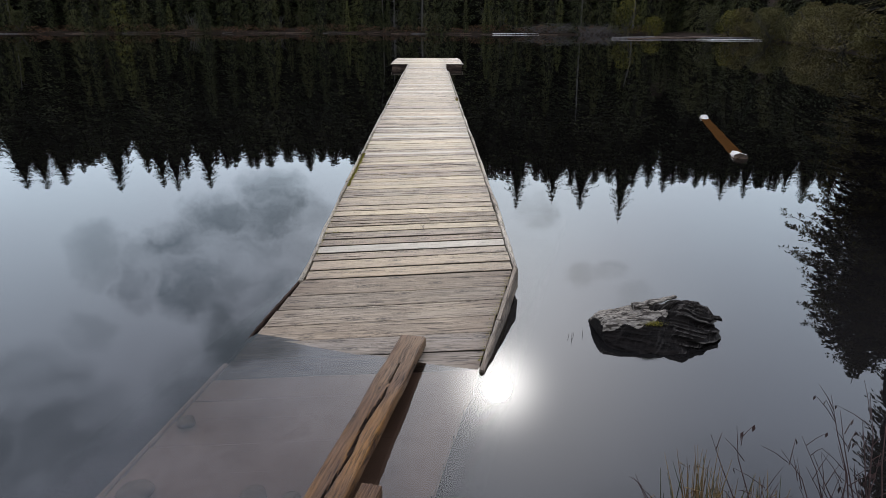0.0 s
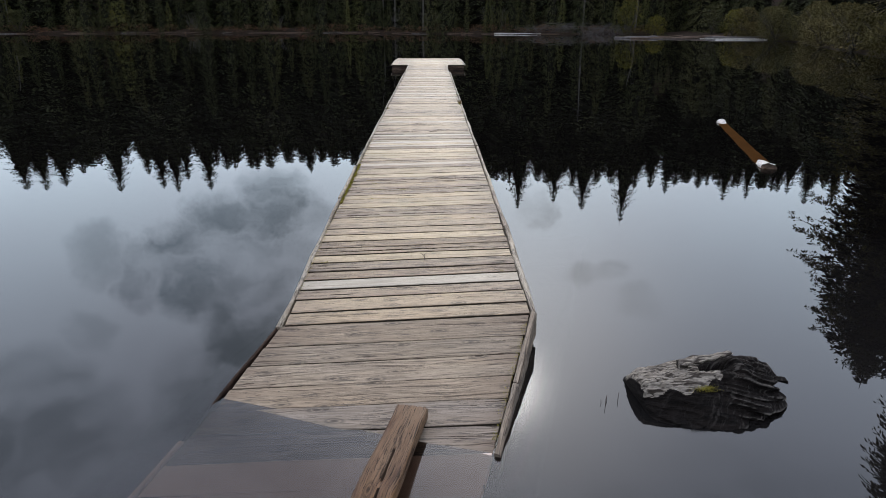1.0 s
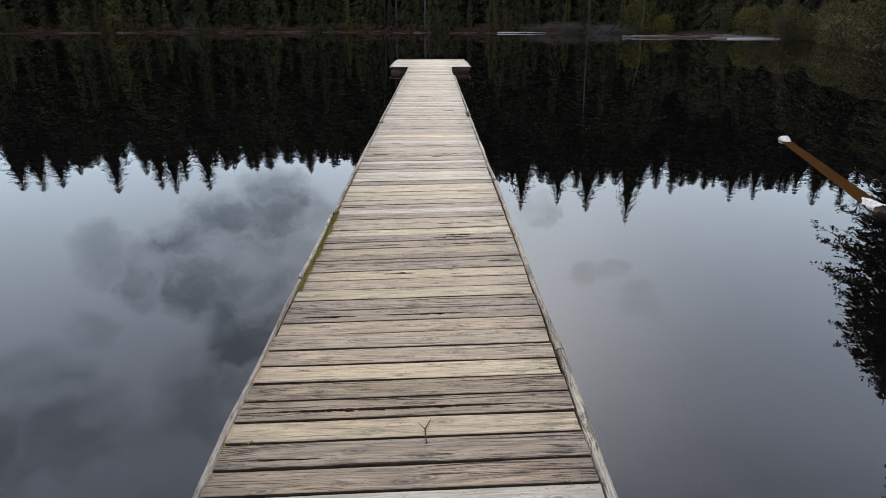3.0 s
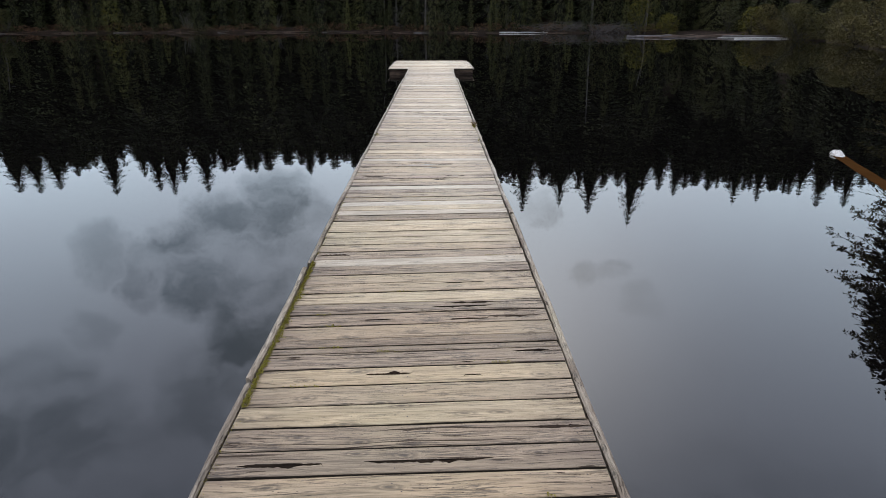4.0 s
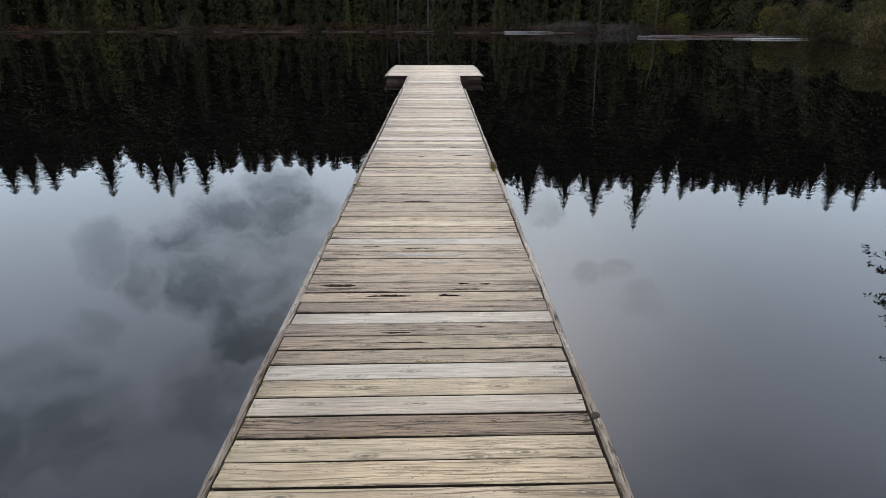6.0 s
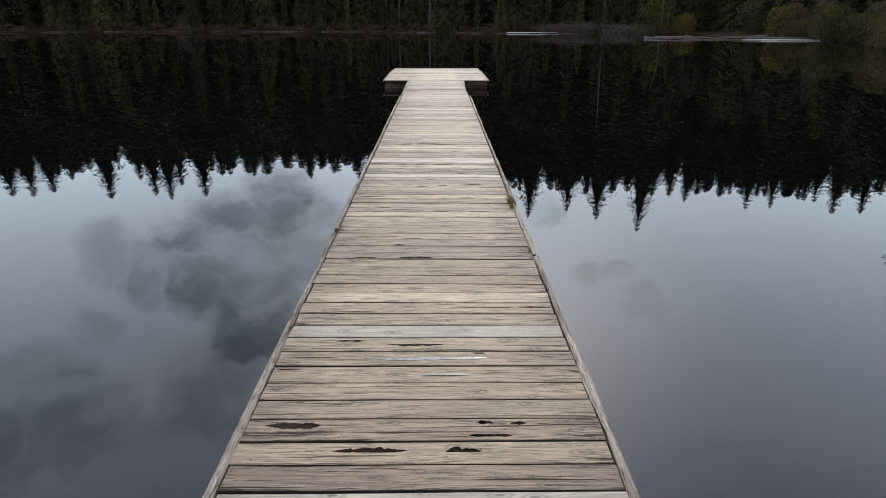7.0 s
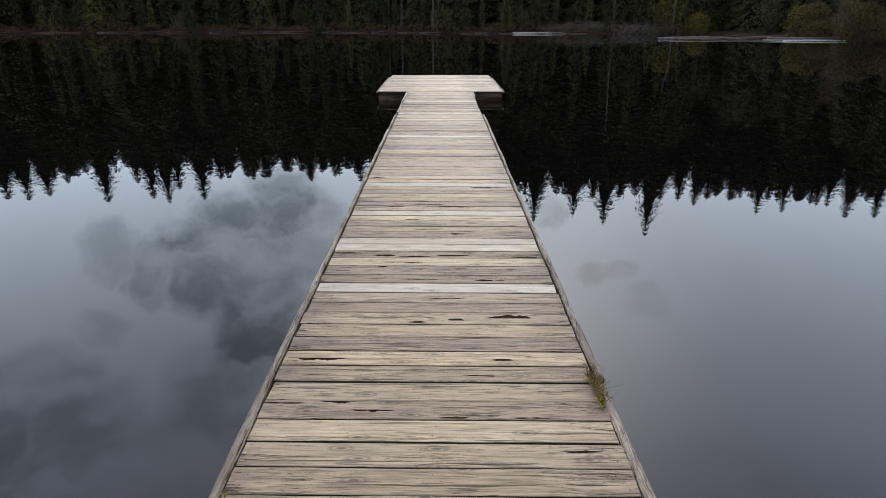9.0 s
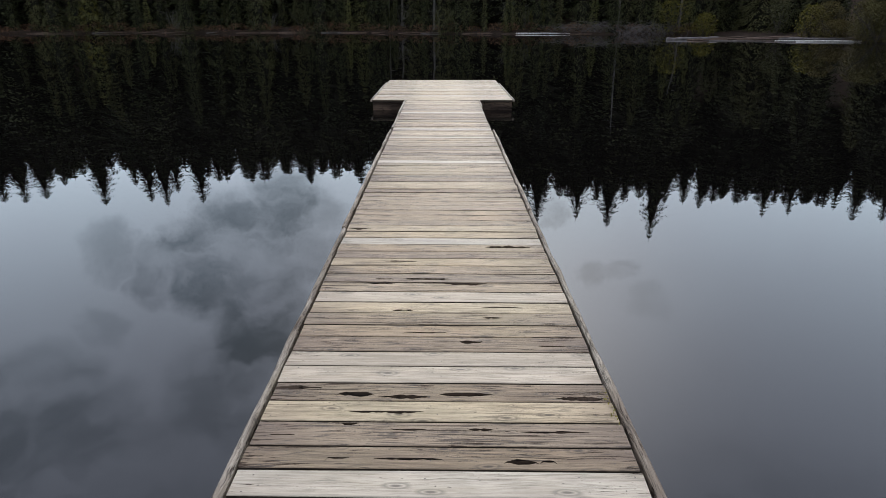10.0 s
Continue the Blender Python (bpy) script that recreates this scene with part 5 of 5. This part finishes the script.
for p, q, r, ln in ((E0, E1, 0.085, 0.42), (E1, E0, 0.102, 0.8)):
    g = Geo()
    d = (q - p).normalized()
    side = Vector((-d.y, d.x, 0))
    n, sides = 14, 18
    for i in range(n + 1):
        f = i / n
        c = p + d * ln * f + Vector((0, 0, 0.012 - 0.085 * f))
        for j in range(sides):
            a = 6.283 * j / sides
            rr = r * (1 - 0.25 * f) * (1 + 0.16 * noise.noise(Vector((math.cos(a) * 2.5, math.sin(a) * 2.5, f * 2 + r * 50))) + 0.10 * noise.noise(Vector((math.cos(a) * 9, math.sin(a) * 9, f * 3))))
            if i == 0:
                rr *= 0.93
            back = 0.05 * noise.noise(Vector((math.cos(a) * 4, math.sin(a) * 4, r))) * (1 - f)
            g.v.append(tuple(c + d * back + side * math.cos(a) * rr + Vector((0, 0, math.sin(a) * rr * 0.62))))
    for i in range(n):
        for j in range(sides):
            j2 = (j + 1) % sides
            g.f.append((i * sides + j, i * sides + j2, (i + 1) * sides + j2, (i + 1) * sides + j))
            low = math.sin(6.283 * (j + 0.5) / sides) < 0.1 + 0.3 * noise.noise(Vector((j * 0.9, i * 0.4, r)))
            g.k.append(1 if low else 0)
    g.f.append(tuple(range(sides))[::-1])
    g.f.append(tuple(n * sides + j for j in range(sides)))
    g.k += [1, 1]
    part("log_end", g.mesh("log_end", [M_BLEACHED, M_BEAM], False), sunk, "bleached white splintered end")


# ---------------------------------------------------------------- small growth by the near shore
def reeds():
    rg = random.Random(8)
    dry, green = Geo(), Geo()
    for i in range(180):
        x, y = rg.gauss(1.21, 0.11), rg.gauss(1.66, 0.05)
        h = rg.uniform(0.08, 0.23) + 0.15 * math.exp(-((x - 1.13) / 0.035) ** 2)
        tip = Vector((x + rg.gauss(0.01, 0.05), y + rg.gauss(0.05, 0.04), h))
        base = Vector((x, y, -0.12))
        m = base.lerp(tip, 0.6) + Vector((0, 0, 0.02))
        (dry if rg.random() < 0.45 or abs(x - 1.12) < 0.03 else green).tube([base, m, tip], [0.0028, 0.0022, 0.0007], 3, caps=False)
        if rg.random() < 0.12:
            dry.tube([tip, tip + Vector((rg.uniform(-0.08, 0.08), 0.01, rg.uniform(-0.05, 0.01)))], [0.0018, 0.0005], 3, caps=False)
    tagged(new("reeds", dry.mesh("reeds", M_REED)), "dry straw-coloured reeds in the shallows", "reeds", kind="stuff")
    tagged(new("sedge", green.mesh("sedge", M_REED_GREEN)), "green sedge blades among dry reeds", "reeds", kind="stuff")


reeds()


def twig_shrub(x, y, tops, seed):
    """A leafless shrub: a few long stems with side twigs and hanging dead leaves."""
    rg = random.Random(seed)
    ob = thing("bare_shrub", "leafless reddish-brown twiggy shrub at the shore", "shrub", "bare shrubs", at=(x, y, -0.05))
    g, lf = Geo(), Geo()
    for tx, ty, tz in tops:
        tip = Vector((tx - x, ty - y, tz + 0.05))
        base = Vector((rg.uniform(-0.03, 0.03), rg.uniform(-0.03, 0.03), 0))
        pts = [base.lerp(tip, f) + Vector((rg.uniform(-1, 1), rg.uniform(-1, 1), 0)) * 0.02 * (1 if 0 < f < 1 else 0) for f in (0, 0.2, 0.4, 0.6, 0.8, 1)]
        g.tube(pts, [0.004, 0.0036, 0.003, 0.0025, 0.0018, 0.0008], 5, caps=False)
        for j in range(6):
            f = rg.uniform(0.35, 0.95)
            p = base.lerp(tip, f)
            d = (tip - base).normalized() * rg.uniform(0.3, 0.9) + Vector((rg.uniform(-1, 1), rg.uniform(-0.6, 0.6), rg.uniform(0, 0.5)))
            ln = rg.uniform(0.04, 0.13)
            q = p + d.normalized() * ln
            g.tube([p, p.lerp(q, 0.5) + Vector((0, 0, 0.006)), q], [0.0018, 0.0013, 0.0006], 4, caps=False)
            if rg.random() < 0.4:
                spray(lf, q, Vector((rg.uniform(-0.5, 0.5), 0, -1)), rg.uniform(0.015, 0.03), 0.22, rg)
    tagged(part("branchwork", g.mesh("branchwork", M_TWIG), ob), kind="stuff")
    tagged(part("dead_foliage", lf.mesh("dead_foliage", M_TWIG), ob, "withered dark leaves"), kind="stuff")


twig_shrub(1.62, 1.45, [(1.42, 1.75, 0.34), (1.52, 1.80, 0.36), (1.63, 1.85, 0.50), (1.72, 1.78, 0.42), (1.80, 1.8, 0.62), (1.48, 1.7, 0.22), (1.70, 1.75, 0.28), (1.86, 1.75, 0.40), (1.56, 1.78, 0.30), (1.60, 1.72, 0.38), (1.67, 1.84, 0.44), (1.75, 1.82, 0.52), (1.78, 1.74, 0.33), (1.52, 1.74, 0.27)], 3)
twig_shrub(1.28, 1.45, [(1.19, 1.82, 0.36), (1.30, 1.85, 0.37), (1.38, 1.75, 0.22)], 4)
twig_shrub(1.05, 1.5, [(0.92, 1.8, 0.20), (0.99, 1.78, 0.12)], 6)

# stalks standing in the water beside the stump
gs = Geo()
for x, y in ((0.985, 3.27), (1.02, 3.29), (1.0, 3.25), (1.075, 3.30)):
    gs.tube([(x, y, -0.015), (x + rng.uniform(-0.015, 0.015), y, rng.uniform(0.025, 0.05))], [0.0025, 0.001], 4)
tagged(new("water_stalks", gs.mesh("water_stalks", M_TWIG)), "thin dark stalks poking out of the water", "reeds", kind="stuff")

# a twig dropped on the deck
gt = Geo()
zz = deck_z(0.08, 4.87) + 0.006
gt.tube([(0.095, 4.78, zz), (0.088, 4.86, zz + 0.008), (0.11, 4.93, zz + 0.004)], [0.0025, 0.003, 0.0015], 5)
gt.tube([(0.088, 4.86, zz + 0.008), (0.06, 4.90, zz + 0.01)], [0.0018, 0.001], 5)
tagged(new("twig", gt.mesh("twig", M_TWIG)), "forked brown twig lying on the boards", "twig")

# stones on the sunken ramp
for i, (x, y, r) in enumerate([(-0.60, 2.05, 0.055), (-0.44, 2.03, 0.04), (-1.12, 2.10, 0.07), (-1.06, 2.55, 0.045)]):
    bm = bmesh.new()
    bmesh.ops.create_icosphere(bm, subdivisions=3, radius=r)
    for v in bm.verts:
        v.co *= 1 + 0.25 * noise.noise(v.co * (2.2 / r) * 0.5 + Vector((i * 5, 0, 0)))
        v.co.z *= 0.6
    me = bpy.data.meshes.new("stone")
    bm.to_mesh(me)
    bm.free()
    me.materials.append(M_STONE)
    me.polygons.foreach_set("use_smooth", [True] * len(me.polygons))
    ob = new("stone", me)
    ob.location = (x, y, ramp_z(x, y) + r * 0.45)
    tagged(ob, "pale brown stone under shallow water", "stone", "sunken stones")

# moss and grass along the dock's edges
mg, rg = Geo(), random.Random(9)
for x, y0, y1, n, sz in [(-0.714, 6.3, 7.92, 2600, 0.013), (-0.715, 7.8, 8.0, 320, 0.016), (-0.716, 4.3, 6.2, 420, 0.007), (-0.714, 8.1, 9.7, 420, 0.007),
                         (0.712, 13.53, 13.83, 60, 0.03), (0.712, 12.33, 12.63, 30, 0.014), (-0.712, 12.83, 13.03, 30, 0.02),
                         (0.712, 15.13, 15.43, 30, 0.016)]:
    for i in range(n):
        y = rg.uniform(y0, y1)
        xx = x + (1 if x < 0 else -1) * abs(rg.gauss(0, 0.015)) * (0.4 + 1.2 * abs(noise.noise(Vector((y * 6, x, 0)))))
        spray(mg, Vector((xx, y, deck_z(xx, y) + 0.002)), Vector((rg.uniform(-1, 1), rg.uniform(-1, 1), rg.uniform(0.3, 1.2))), sz * rg.uniform(0.6, 1.4), 0.2, rg)
for y, w, tone in rows:
    for c in range(1 if y < 9.5 else 0):
        if rg.random() < 0.4:
            cx, n = -0.70 + 1.35 * rg.random() ** 1.7, rg.randint(10, 50)
            for i in range(n):
                p = Vector((cx + rg.gauss(0, 0.0009 * n), y + rg.gauss(0, 0.005), deck_z(cx, y) - 0.001))
                spray(mg, p, Vector((rg.uniform(-1, 1), rg.uniform(-1, 1), rg.uniform(0.2, 1.0))), 0.009 * rg.uniform(0.6, 1.5), 0.24, rg)
for i in range(260):
    s = rg.uniform(0.1, 1.0)
    p = ramp_right(s) + Vector((-abs(rg.gauss(0.0, 0.012)), 0, 0.004))
    spray(mg, p, Vector((rg.uniform(-1, 1), rg.uniform(-1, 1), rg.uniform(0.3, 1.2))), 0.008 * rg.uniform(0.6, 1.5), 0.25, rg)
tagged(new("moss", mg.mesh("moss", M_MOSS)), "green moss growing along the dock's edge boards", "moss", kind="stuff")
gg = Geo()
for i in range(48):
    x, y = 0.715 + rg.gauss(0, 0.012), rg.uniform(13.58, 13.83)
    z = deck_z(x, y)
    gg.tube([(x, y, z), (x + rg.uniform(-0.03, 0.03), y + rg.uniform(-0.03, 0.03), z + rg.uniform(0.03, 0.06)), (x + rg.uniform(-0.09, 0.06), y + rg.uniform(-0.06, 0.06), z + rg.uniform(0.04, 0.085))],
            [0.0016, 0.0013, 0.0004], 3, caps=False)
tagged(new("grass_tuft", gg.mesh("grass_tuft", M_REED)), "dry grass tuft rooted in the dock's edge", "grass", kind="stuff")


# rain water standing in two split boards
def puddle(x0, x1, y, w, seed):
    rg = random.Random(seed)
    g, n = Geo(), 26
    for i in range(n + 1):
        f = i / n
        x = x0 + (x1 - x0) * f
        hw = w * (0.15 + math.sin(math.pi * f) ** 0.6 * (0.6 + 0.5 * noise.noise(Vector((x * 14, seed, 0)))))
        c = y + 0.012 * noise.noise(Vector((x * 5, seed, 3)))
        z = deck_z(x, y) + 0.002
        g.v += [(x, c - hw, z), (x, c + hw, z)]
    g.f = [(2 * i, 2 * i + 2, 2 * i + 3, 2 * i + 1) for i in range(n)]
    g.k = [0] * n
    tagged(new("puddle", g.mesh("puddle", M_WET)), "rain water standing in a split board", "puddle", "puddles", kind="stuff")


k = Mat("rain_water", 0.06, 0.5)
k.color(k.mix(k.range(k.noise(k.position(), 30.0, 4.0), 0.4, 0.6), (0.02, 0.017, 0.014), (0.09, 0.08, 0.07)))
M_WET = k.m
puddle(-0.30, 0.30, 10.966, 0.016, 1)
puddle(-0.02, 0.20, 10.816, 0.012, 2)
